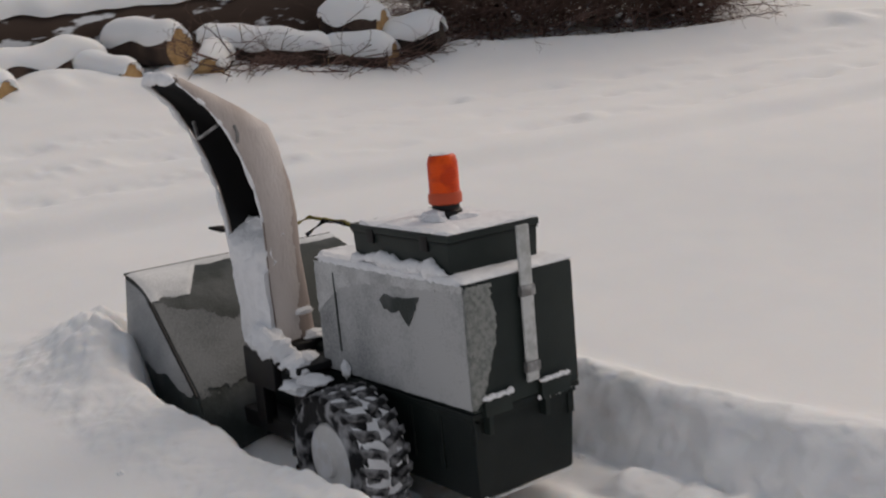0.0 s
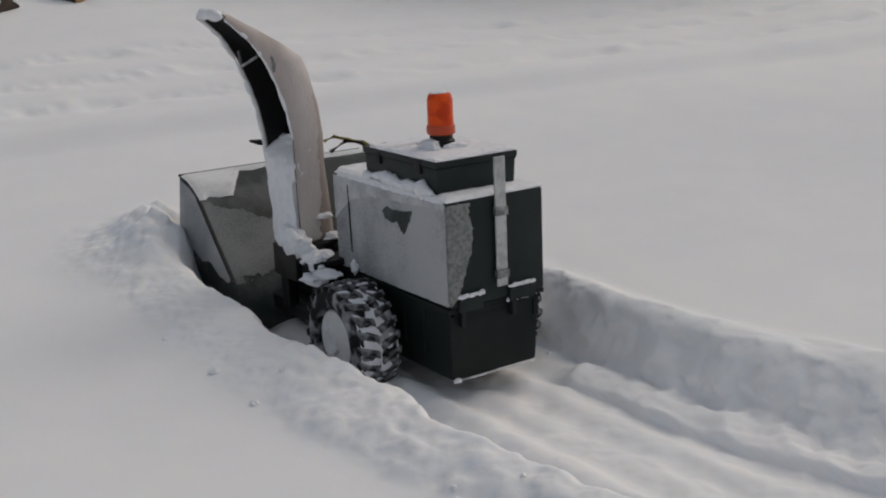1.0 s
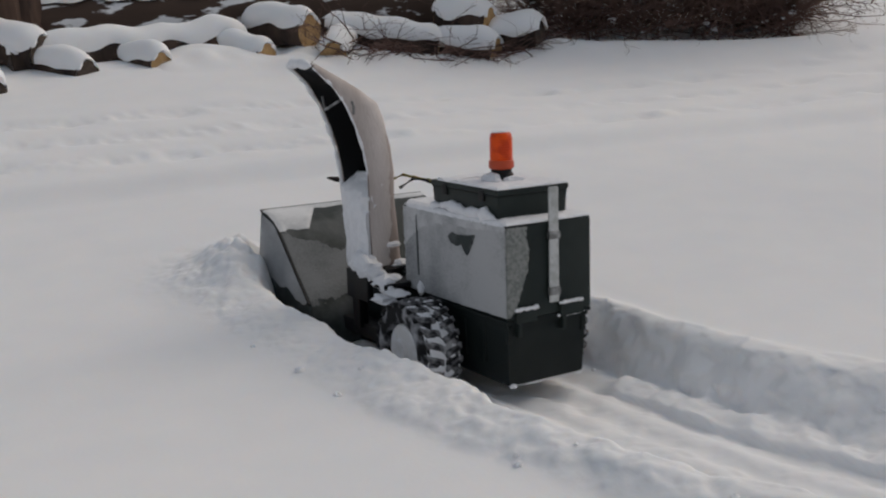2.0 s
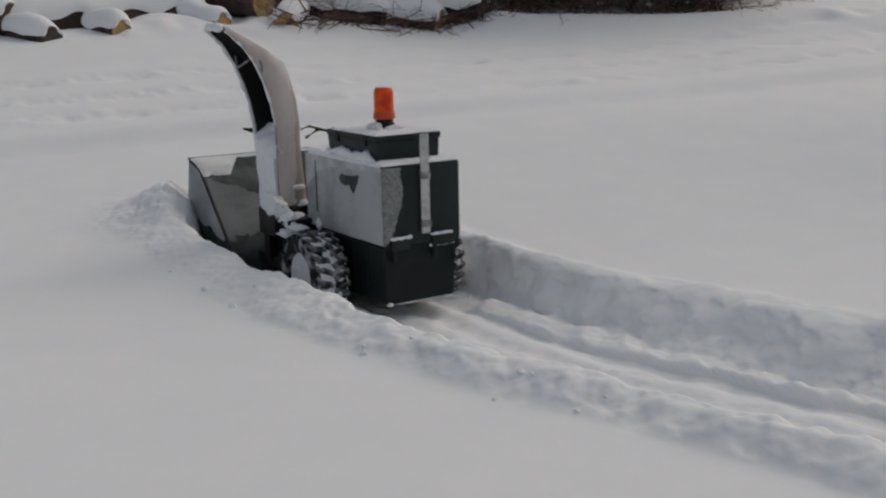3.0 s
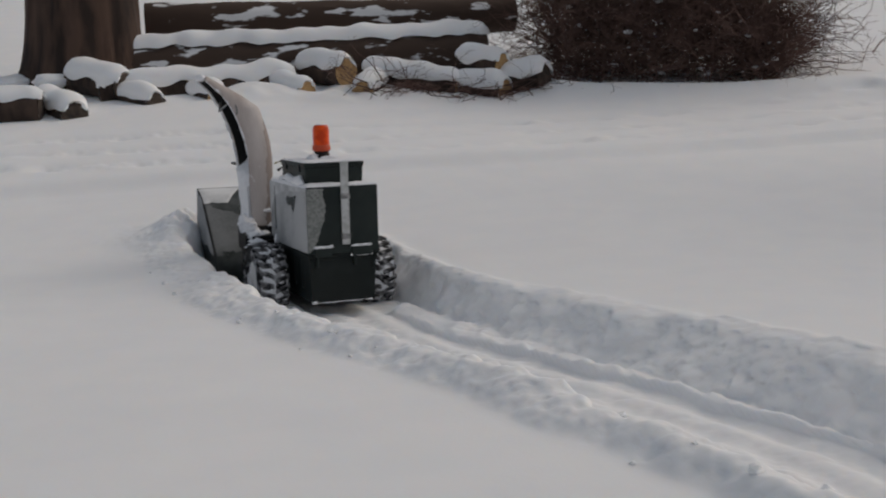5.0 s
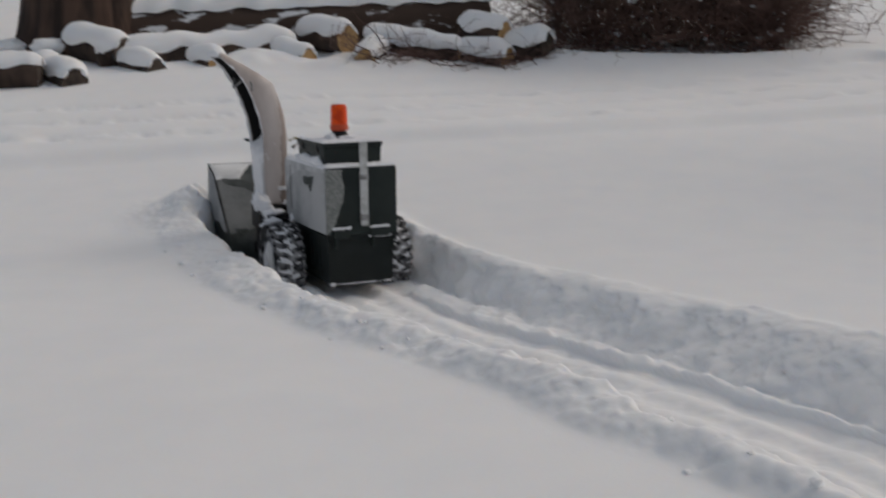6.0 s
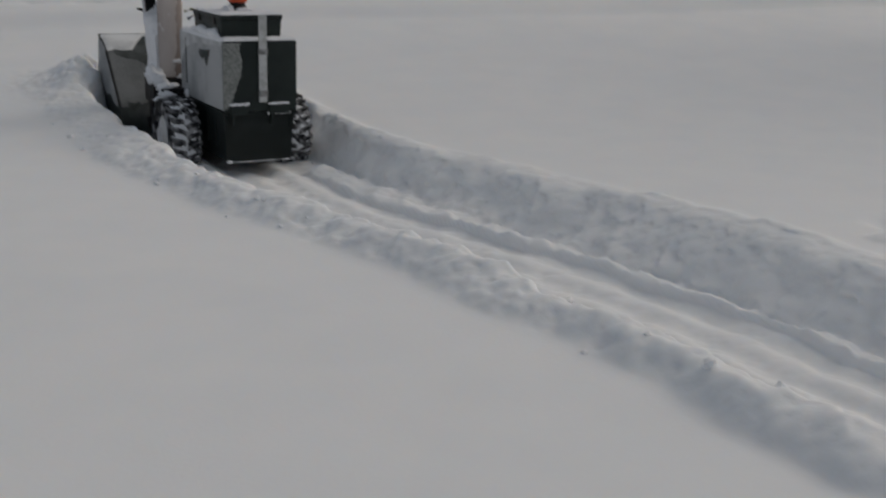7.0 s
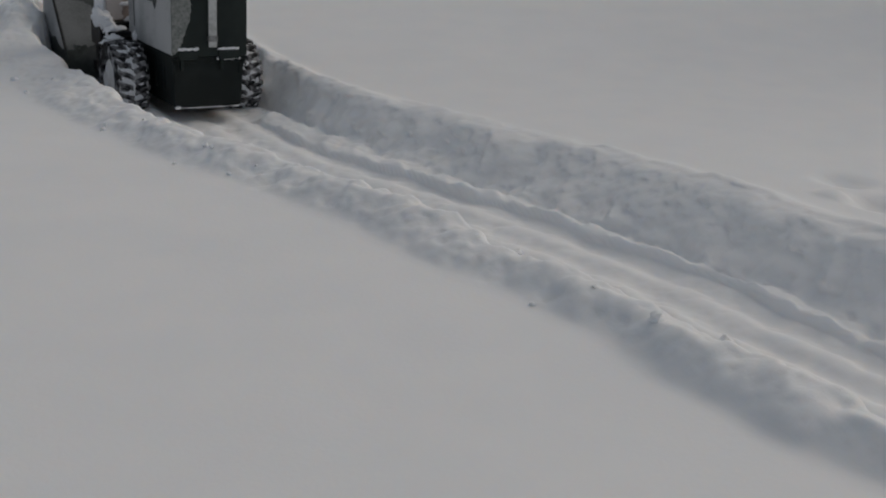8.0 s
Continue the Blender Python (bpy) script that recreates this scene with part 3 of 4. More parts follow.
geo = bmesh.ops.extrude_face_region(housing_bm, geom=list(housing_bm.faces))
for g in geo["geom"]:
    if isinstance(g, bmesh.types.BMVert):
        g.co += Vector((0, 0.008, -0.006))
bmesh.ops.recalc_face_normals(housing_bm, faces=housing_bm.faces)
housing = part("auger_housing", housing_bm, THINFROST, blower, "dark green auger housing dusted with snow")
for x in (XL - 0.004, XR - 0.002):
    part("end_plate", plate(SIDE, "x", x, 0.006), THINFROST if x < 0 else PAINT, housing)
part("end_frost", plate(ragged([(1.672, 0.595), (1.72, 0.40), (1.742, 0.325), (1.66, 0.30), (1.58, 0.30), (1.50, 0.27), (1.42, 0.285), (1.33, 0.24), (1.24, 0.23), (1.215, 0.25), (1.345, 0.375), (1.49, 0.525), (1.56, 0.567)], 0.02, 0.008, 3), "x", XL - 0.007, 0.003),
     FROST, housing, "grey frost on the end plate")
part("edge_rib", tube([(XL - 0.006, 1.49, 0.535), (XL - 0.006, 1.335, 0.38), (XL - 0.006, 1.19, 0.24)], 0.006), BLACK, housing)

# frost on the lower slope of the housing
fr = bmesh.new()
grid = []
for j in range(90):
    k = 2.6 + 5.6 * j / 89
    i0 = min(int(k), len(BACK) - 2)
    y = BACK[i0][0] + (BACK[i0 + 1][0] - BACK[i0][0]) * (k - i0)
    z = BACK[i0][1] + (BACK[i0 + 1][1] - BACK[i0][1]) * (k - i0)
    row = []
    for i in range(110):
        x = XL + 0.004 + 0.42 * i / 109
        n1 = noise.noise(Vector((x * 8, z * 8, 5))) + 0.5 * noise.noise(Vector((x * 26, z * 26, 1))) + 0.3 * noise.noise(Vector((x * 70, z * 70, 1)))
        inside = min(0.53 - 0.36 * (x - XL) - z + 0.03 * n1, z - 0.235 - 0.10 * (x - XL) + 0.035 * n1, (0.16 - x) * 0.5 + 0.03 * n1)
        row.append((fr.verts.new((x, y - 0.0035, z + 0.0025)), inside))
    grid.append(row)
for a, b in zip(grid, grid[1:]):
    for i in range(109):
        q = (a[i], a[i + 1], b[i + 1], b[i])
        if min(v[1] for v in q) > 0:
            fr.faces.new([v[0] for v in q])
bmesh.ops.delete(fr, geom=[v for v in fr.verts if not v.link_faces], context="VERTS")
bmesh.ops.recalc_face_normals(fr, faces=fr.faces)
part("housing_frost", fr, HFROST, housing, "grey frost across the housing's back")

# snow on the upper slope of the housing
cap = bmesh.new()
grid = []
for j in range(70):
    f = j / 69
    k = f * 3.0
    i0 = min(int(k), 2)
    y = BACK[i0][0] + (BACK[i0 + 1][0] - BACK[i0][0]) * (k - i0)
    z = BACK[i0][1] + (BACK[i0 + 1][1] - BACK[i0][1]) * (k - i0)
    row = []
    for i in range(200):
        x = XL + (XR - XL) * i / 199
        n1 = noise.noise(Vector((x * 9, y * 9, 2))) + 0.4 * noise.noise(Vector((x * 25, y * 25, 2)))
        reach = (0.98 if x < -0.10 else max(0.22, 0.98 - (x + 0.10) * 7)) + 0.14 * n1
        t = 0.006 * max(0, min(1, (reach - f) * 9)) ** 0.6 * max(0.2, min(1, (x - XL) / 0.02))
        row.append((cap.verts.new((x, y - 0.35 * t - 0.001, z + t + 0.001)), t))
    grid.append(row)
for a, b in zip(grid, grid[1:]):
    for i in range(199):
        q = (a[i], a[i + 1], b[i + 1], b[i])
        if max(v[1] for v in q) > 0.0005:
            cap.faces.new([v[0] for v in q])
bmesh.ops.delete(cap, geom=[v for v in cap.verts if not v.link_faces], context="VERTS")
bmesh.ops.recalc_face_normals(cap, faces=cap.faces)
part("housing_snow", cap, CAPFROST, housing, "snow lying on the housing's top")

part("top_rim", tube([(XL - 0.004, 1.69, 0.611), (XR + 0.004, 1.69, 0.611)], 0.0055), PAINT, housing)

# drum, frame and gear between housing and body
part("impeller_drum", turned([(0.17, 0.86), (0.18, 0.865), (0.18, 1.19), (0.17, 1.2)], 36, "y", (0.19, 0, 0.22)), LOWER, blower)
part("frame", join(block(-0.02, 0.42, 0.70, 1.15, 0.06, 0.16, 0.01), block(-0.10, -0.04, 0.62, 1.25, 0.12, 0.18, 0.008), block(0.42, 0.48, 0.62, 1.25, 0.12, 0.18, 0.008),
                   block(-0.12, -0.075, 0.96, 1.02, 0.16, 0.42, 0.006), block(-0.10, 0.0, 0.72, 0.80, 0.16, 0.36, 0.008)), BLACK, blower)
part("engine_cover", block(0.03, 0.37, 0.75, 1.02, 0.16, 0.42, 0.02), LOWER, blower)
part("bracket", join(block(-0.13, 0.05, 0.70, 0.93, 0.375, 0.40, 0.006), block(-0.14, -0.11, 0.84, 1.03, 0.30, 0.425, 0.006), block(-0.10, 0.04, 0.74, 0.86, 0.29, 0.315, 0.006)), BLACK, blower)
clods(blower, "snow_clod", join(lump((-0.115, 0.90, 0.455), (0.050, 0.075, 0.055), 21, 0.5), lump((-0.105, 0.84, 0.43), (0.045, 0.05, 0.038), 31, 0.5)),
      join(lump((-0.075, 0.80, 0.395), (0.055, 0.07, 0.035), 22, 0.5), lump((-0.10, 0.735, 0.385), (0.035, 0.04, 0.03), 33, 0.5)),
      lump((-0.12, 0.74, 0.332), (0.040, 0.065, 0.022), 24, 0.5),
      lump((-0.13, 0.60, 0.383), (0.045, 0.06, 0.012), 27, 0.5))
part("panel_clod", lump((-0.012, 0.61, 0.385), (0.012, 0.022, 0.028), 29, 0.5), CLUMP, blower)

# discharge chute: a half-round channel that bends over and opens towards -x
OUTER = [(0.105, 0.40), (0.095, 0.47), (0.085, 0.60), (0.074, 0.72), (0.076, 0.84), (0.064, 0.95), (0.037, 1.05), (-0.003, 1.14), (-0.086, 1.198), (-0.185, 1.254), (-0.31, 1.320)]
INNER = [(-0.085, 0.40), (-0.086, 0.47), (-0.090, 0.60), (-0.095, 0.72), (-0.106, 0.84), (-0.126, 0.95), (-0.158, 1.05), (-0.195, 1.135), (-0.222, 1.18), (-0.252, 1.23), (-0.325, 1.300)]
Y0, Y1 = 0.885, 1.095


def section(o, i, a, grow=0.0):
    """A point of the chute's rounded cross-section, from the near lip (a = 0) round the back to the far lip."""
    c, n = math.cos(a), math.sin(a)
    p = i.lerp(o, 0.98 * max(0.0, n) ** 0.85)
    half = (Y1 - Y0) / 2 + grow
    y = (Y0 + Y1) / 2 - half * math.copysign(abs(c) ** 0.62, c)
    return p + (o - i).normalized() * grow * max(0.0, n), y


ch = bmesh.new()
prev = None
for (ox, oz), (ix, iz) in zip(OUTER, INNER):
    o, i = Vector((ox, 0, oz)), Vector((ix, 0, iz))
    ir = i + (o - i) * 0.10 * float(smooth(0.62, 0.9, iz) * (1 - smooth(1.17, 1.29, iz)))
    row = []
    for k in range(25):
        p, y = section(o, ir if k < 12 else i, math.pi * k / 24)
        row.append(ch.verts.new((p.x, y, p.z)))
    if prev:
        for k in range(24):
            ch.faces.new((prev[k], prev[k + 1], row[k + 1], row[k]))
    prev = row
bmesh.ops.subdivide_edges(ch, edges=[e for e in ch.edges if abs(e.verts[0].co.z - e.verts[1].co.z) > 0.03], cuts=2, use_grid_fill=True)
bmesh.ops.recalc_face_normals(ch, faces=ch.faces)
bmesh.ops.solidify(ch, geom=list(ch.faces), thickness=0.006)
chute = part("chute", ch, CHUTE_SHADE, blower, "tall curved discharge chute coated in snow")
# coat of dusted snow on the rear flank; the brown outer edge paints shade
coat = bmesh.new()
prev = None
OZ, OX, IX, IZ = [p[1] for p in OUTER], [p[0] for p in OUTER], [p[0] for p in INNER], [p[1] for p in INNER]
for j in range(150):
    k = 0.6 + (len(OUTER) - 1.6) * j / 149
    i0 = min(int(k), len(OUTER) - 2)
    o = Vector((OX[i0] + (OX[i0 + 1] - OX[i0]) * (k - i0), 0, OZ[i0] + (OZ[i0 + 1] - OZ[i0]) * (k - i0)))
    i = Vector((IX[i0] + (IX[i0 + 1] - IX[i0]) * (k - i0), 0, IZ[i0] + (IZ[i0 + 1] - IZ[i0]) * (k - i0)))
    ir = i + (o - i) * 0.10 * float(smooth(0.62, 0.9, i.z) * (1 - smooth(1.17, 1.29, i.z)))
    row = []
    for q in range(36):
        u = q / 35
        p, y = section(o, ir, u * math.pi / 2, 0.0075)
        n1 = noise.noise(Vector((p.x * 12, p.z * 7, 8))) + 0.6 * noise.noise(Vector((p.x * 40, p.z * 25, 8))) + 0.35 * noise.noise(Vector((p.x * 110, p.z * 80, 8)))
        reach = 0.30 + 0.20 * float(smooth(0.5, 0.85, p.z)) + 0.34 * float(smooth(0.95, 1.15, p.z)) + 0.10 * n1
        row.append((coat.verts.new((p.x, y, p.z)), reach - u))
    if prev:
        for q in range(35):
            f = (prev[q], prev[q + 1], row[q + 1], row[q])
            if min(v[1] for v in f) > 0:
                coat.faces.new([v[0] for v in f])
    prev = row
bmesh.ops.delete(coat, geom=[v for v in coat.verts if not v.link_faces], context="VERTS")
bmesh.ops.recalc_face_normals(coat, faces=coat.faces)
part("lit_snow_coat", coat, DUSTED_LIT, chute, "coat of snow on the chute's flank, marking its lit side")
# black inside of the channel
li = bmesh.new()
prev = None
for (ox, oz), (ix, iz) in zip(OUTER, INNER):
    o, i = Vector((ox, 0, oz)), Vector((ix, 0, iz))
    row = []
    ir = i + (o - i) * 0.10 * float(smooth(0.62, 0.9, iz) * (1 - smooth(1.17, 1.29, iz)))
    for k in range(25):
        p, y = section(o, ir if k < 12 else i, math.pi * k / 24, -0.009)
        row.append(li.verts.new((p.x + 0.002, y, p.z)))
    if prev:
        for k in range(24):
            li.faces.new((prev[k], prev[k + 1], row[k + 1], row[k]))
    prev = row
bmesh.ops.recalc_face_normals(li, faces=li.faces)
part("liner", li, BLACK, chute, "black inside of the chute")
fill = bmesh.new()
prev = None
for k in range(30):
    z = 0.42 + 0.42 * k / 29
    row = []
    for q in range(12):
        f = q / 11
        n1 = noise.noise(Vector((f * 3, z * 14, 3))) + 0.5 * noise.noise(Vector((f * 8, z * 40, 6)))
        ix = float(np.interp(z, [p[1] for p in INNER], [p[0] for p in INNER]))
        depth = 0.004 - 0.008 * n1 - 0.012 * math.sin(f * math.pi) + min(0.085, 0.10 * max(0, (z - 0.66 - 0.09 * f - 0.05 * n1) / 0.12) ** 1.5)
        row.append(fill.verts.new((ix + depth, Y0 + 0.006 + (Y1 - Y0 - 0.012) * f, z)))
    if prev:
        for q in range(11):
            fill.faces.new((prev[q], prev[q + 1], row[q + 1], row[q]))
    prev = row
bmesh.ops.recalc_face_normals(fill, faces=fill.faces)
bmesh.ops.solidify(fill, geom=list(fill.faces), thickness=0.02)
part("chute_fill", fill, CLUMP, chute, "snow packed in the chute's mouth")
part("lip_crust", roll([(p[0] - 0.006, Y1 + 0.004, p[1]) for p in INNER[2:]] + [(-0.335, 1.08, 1.325)], 0.009, 14, 0.8), CLUMP, chute, "snow crusted on the chute's lip")
part("edge_crust", roll([(p[0] + 0.018 * float(1 - smooth(1.17, 1.29, p[1])), Y0 - 0.001, p[1]) for p in INNER[4:]], 0.006, 15, 0.7), CLUMP, chute)
part("tip_snow", roll([(-0.332, 0.885, 1.308), (-0.34, 0.98, 1.318), (-0.335, 1.075, 1.315)], 0.018, 16, 0.5), CLUMP, chute)
part("hinge", join(tube([(-0.155, 0.880, 1.155), (-0.148, 0.874, 1.13), (-0.15, 0.880, 1.10)], 0.006), tube([(-0.20, 0.90, 1.16), (-0.23, 0.98, 1.12), (-0.21, 1.04, 1.17)], 0.006)), STEEL, chute)
part("chute_ring", turned([(0.125, 0.39), (0.13, 0.395), (0.13, 0.43), (0.12, 0.435)], 36, "z", (0.01, 0.978, 0)), BLACK, chute)
part("ring_snow", join(lump((0.06, 0.875, 0.445), (0.05, 0.025, 0.015), 38, 0.5), lump((0.02, 0.878, 0.53), (0.034, 0.012, 0.011), 39, 0.5)), CLUMP, chute)
part("lever", join(tube([(-0.125, 1.2, 0.803), (-0.08, 1.2, 0.792), (-0.03, 1.2, 0.785), (-0.012, 1.2, 0.76), (-0.005, 1.2, 0.66), (0.0, 1.2, 0.40)], [0.005, 0.012, 0.011, 0.009, 0.008, 0.008])), BLACK, blower, "black control lever")
part("cable", tube([(0.09, 0.98, 0.80), (0.13, 0.97, 0.815), (0.18, 0.95, 0.80), (0.22, 0.90, 0.79), (0.25, 0.84, 0.76), (0.26, 0.78, 0.72)], 0.007), CABLE, blower)
part("hose", tube([(0.10, 0.95, 0.76), (0.16, 0.93, 0.80), (0.22, 0.90, 0.785), (0.28, 0.84, 0.745), (0.29, 0.78, 0.70)], 0.009), BLACK, blower)
part("hood_snow", lump((0.20, 0.82, 0.43), (0.14, 0.09, 0.04), 43, 0.3), CLUMP, blower)

# ---- the log pile, the trunk and the brush beyond the lawn ----


def log_thing(name, p, q, r, label, cut=CUT, seed=0, snow=True, bark=LOGBARK, category="log", sag=-0.1, group="cut logs", cover=80, axis=None):
    """A lying log from p to q (x, y of the axis' ends), half sunk in the snow that caps it."""
    z0, z1 = axis or (height(*p) + r * sag, height(*q) + r * sag)
    a, b = Vector((p[0], p[1], z0)), Vector((q[0], q[1], z1))
    d = (b - a).normalized()
    s1 = d.orthogonal().normalized()
    s2 = d.cross(s1)
    n, m = 28, max(6, int((b - a).length / 0.08))
    bm = bmesh.new()
    rings = []
    for j in range(m + 1):
        c = a.lerp(b, j / m)
        ring = []
        for k in range(n):
            t = 2 * math.pi * k / n
            u = s1 * math.cos(t) + s2 * math.sin(t)
            w = 1 + 0.07 * noise.noise(Vector((math.cos(t) * 3, math.sin(t) * 3, j * 0.25 + seed * 7))) + 0.06 * noise.noise(Vector((math.cos(t) * 1.2, math.sin(t) * 1.2, seed * 3)))
            ring.append(bm.verts.new(c + u * r * w))
        rings.append(ring)
    for e, f in zip(rings, rings[1:]):
        for k in range(n):
            bm.faces.new((e[k], e[(k + 1) % n], f[(k + 1) % n], f[k]))
    bmesh.ops.recalc_face_normals(bm, faces=bm.faces)
    root = tagged(new(name), label, category, group)
    part("bark", bm, bark, root)
    for ring in (0, 1):
        c = a if ring == 0 else b
        eb = bmesh.new()
        vs = [eb.verts.new(c.lerp(v, 0.97) + d * (-0.004 if ring == 0 else 0.004)) for v in ([s1 * math.cos(2 * math.pi * k / n) * r + s2 * math.sin(2 * math.pi * k / n) * r + c for k in range(n)])]
        mid = eb.verts.new(c + d * (-0.012 if ring == 0 else 0.012))
        for k in range(n):
            eb.faces.new((vs[k], vs[(k + 1) % n], mid))
        bmesh.ops.recalc_face_normals(eb, faces=eb.faces)
        part("cut_face", eb, cut, root, "sawn end")
    if snow:
        sb = bmesh.new()
        up = Vector((0, 0, 1))
        side = d.cross(up).normalized()
        lines = []
        m2 = max(8, int((b - a).length / 0.04))
        for j in range(m2 + 1):
            f = j / m2
            c = a.lerp(b, f)
            end = min(1.0, min(f, 1 - f) * (b - a).length / 0.09) ** 0.5
            row = []
            for k in range(15):
                t = -1 + 2 * k / 14
                ang = t * radians(cover * (0.8 + 0.2 * end) + 22 * noise.noise(Vector((f * (b - a).length * 4, k > 7, seed))))
                lift = (0.010 + 0.075 * (1 - t * t)) * (1 + 0.7 * noise.noise(Vector((f * (b - a).length * 3.0, t, seed + 9)))) * (0.45 + 0.55 * end)
                row.append(sb.verts.new(c + d * (0.035 * (1 - end) * (1 if f > 0.5 else -1)) + (side * math.sin(ang) + up * math.cos(ang)) * (r * (0.86 + 0.17 * end) + lift * (r / 0.16) ** 0.5)))
            lines.append(row)
        for e, g in zip(lines, lines[1:]):
            for k in range(14):
                sb.faces.new((e[k], e[k + 1], g[k + 1], g[k]))
        for row, c in ((lines[0], a), (lines[-1], b)):
            mid = sb.verts.new(c + up * r * 1.0)
            for k in range(14):
                sb.faces.new((row[k], row[k + 1], mid))
        bmesh.ops.recalc_face_normals(sb, faces=sb.faces)
        part("snow_cap", sb, SNOW, root, "thick cap of snow")
    return root


log_thing("log", (0.30, 6.55), (-0.15, 7.5), 0.13, "snow-capped log with a dark weathered end", DARKCUT, 1)
log_thing("log", (-0.2, 7.15), (1.9, 7.05), 0.16, "long snow-covered log lying on the pile", DARKCUT, 2, sag=0.25, cover=70)
log_thing("log", (1.92, 6.50), (1.62, 7.3), 0.12, "snow-capped log with a fresh sawn end", CUT, 3)
log_thing("log", (0.93, 6.50), (0.75, 7.2), 0.11, "snow-covered log with an orange sawn end", CUT, 4)
log_thing("log", (2.5, 6.30), (2.9, 6.8), 0.13, "snow-capped log among twigs", CUT, 5)
log_thing("log", (2.42, 6.62), (2.15, 7.3), 0.16, "split log with a bright yellow face", CUT, 6, sag=0.85)
log_thing("log", (3.62, 6.25), (2.75, 6.85), 0.15, "snow-capped log with a pale sawn end", CUT, 7, sag=0.35)
log_thing("log", (4.02, 5.85), (3.68, 6.35), 0.16, "short thick log under snow", CUT, 8, sag=0.05)
log_thing("log", (4.08, 6.05), (3.8, 6.5), 0.15, "short log lying on another under snow", CUT, 9, sag=1.85)
log_thing("log", (4.45, 5.72), (4.15, 6.15), 0.17, "round block of wood standing in snow", DARKCUT, 10, sag=0.35)
log_thing("log", (-0.55, 6.25), (-0.75, 7.0), 0.14, "snow-buried log with a dark end", DARKCUT, 11, sag=0.15)
log_thing("log", (-0.85, 6.45), (-2.6, 6.9), 0.18, "thick bark-covered log under snow", DARKCUT, 12, sag=0.35, cover=55)
log_thing("log", (0.05, 7.0), (-0.4, 7.6), 0.16, "rounded log buried in snow", DARKCUT, 13, sag=0.75)
log_thing("fallen_trunk", (0.2, 8.15), (4.3, 6.95), 0.27, "long fallen trunk with dark bark under deep snow", DARKCUT, 14, bark=FALLBARK, category="fallen trunk", group="", cover=42, axis=(1.56, 1.68))
# second trunk added to stand in for a dark roof line
log_thing("fallen_trunk", (0.6, 8.9), (5.2, 8.0), 0.22, "dark trunk shape behind the log pile, in place of a roof line", DARKCUT, 15, bark=FALLBARK, category="fallen trunk", group="", snow=False, axis=(2.15, 2.2))


def tree(x, y, r, tall, label, seed, lean=(0, 0)):
    """A trunk with a flared foot, limbs and fine twigs high above the picture."""
    z = height(x, y) - 0.12
    root = tagged(new("tree"), label, "tree")
    bm = bmesh.new()
    n, m = 64, 60
    rings = []
    for j in range(m + 1):
        f = (j / m) ** 1.6
        h = tall * f
        rad = r * (1 - 0.45 * f) + 0.28 * r * math.exp(-h / 0.22)
        ring = []
        for k in range(n):
            t = 2 * math.pi * k / n
            w = 1 + 0.10 * noise.noise(Vector((math.cos(t) * 1.5, math.sin(t) * 1.5, seed + h * 0.3))) + 0.05 * noise.noise(Vector((math.cos(t) * 9, math.sin(t) * 9, seed + h * 1.2)))
            w += 0.14 * math.exp(-h / 0.2) * math.sin(t * 5 + seed)
            ring.append(bm.verts.new((x + lean[0] * h + math.cos(t) * rad * w, y + lean[1] * h + math.sin(t) * rad * w, z + h)))
        rings.append(ring)
    for a, b in zip(rings, rings[1:]):
        for k in range(n):
            bm.faces.new((a[k], a[(k + 1) % n], b[(k + 1) % n], b[k]))
    bm.faces.new(rings[-1])
    bmesh.ops.recalc_face_normals(bm, faces=bm.faces)
    part("trunk", bm, BARK, root)
    rng = random.Random(seed)
    for _ in range(9):
        h = tall * rng.uniform(0.55, 0.98)
        a = rng.uniform(0, 6.28)
        ln = rng.uniform(1.5, 3.0)
        p = [Vector((x + lean[0] * h, y + lean[1] * h, z + h))]
        d = Vector((math.cos(a), math.sin(a), 0.7))
        for k in range(5):
            d = (d + Vector((rng.uniform(-.3, .3), rng.uniform(-.3, .3), 0.15))).normalized()
            p.append(p[-1] + d * ln / 5)
        part("limb", tube(p, [0.10 * r / 0.4, 0.08 * r / 0.4, 0.06 * r / 0.4, 0.045 * r / 0.4, 0.03 * r / 0.4, 0.012], 8), BARK, root)
    part("foot_snow", join(*[lump((x + math.cos(a) * r * 1.25, y + math.sin(a) * r * 1.25, z + 0.12), (0.22, 0.22, 0.10), seed + a, 0.3, 3) for a in (3.4, 4.2, 5.0, 5.8)]), SNOW, root, "snow drifted against the foot")
    return root


tree(-0.22, 8.35, 0.66, 7.0, "large dark trunk standing behind the log pile", 4)
tree(7.6, -0.1, 0.50, 8.0, "broad brown tree trunk with snow against its foot", 9)


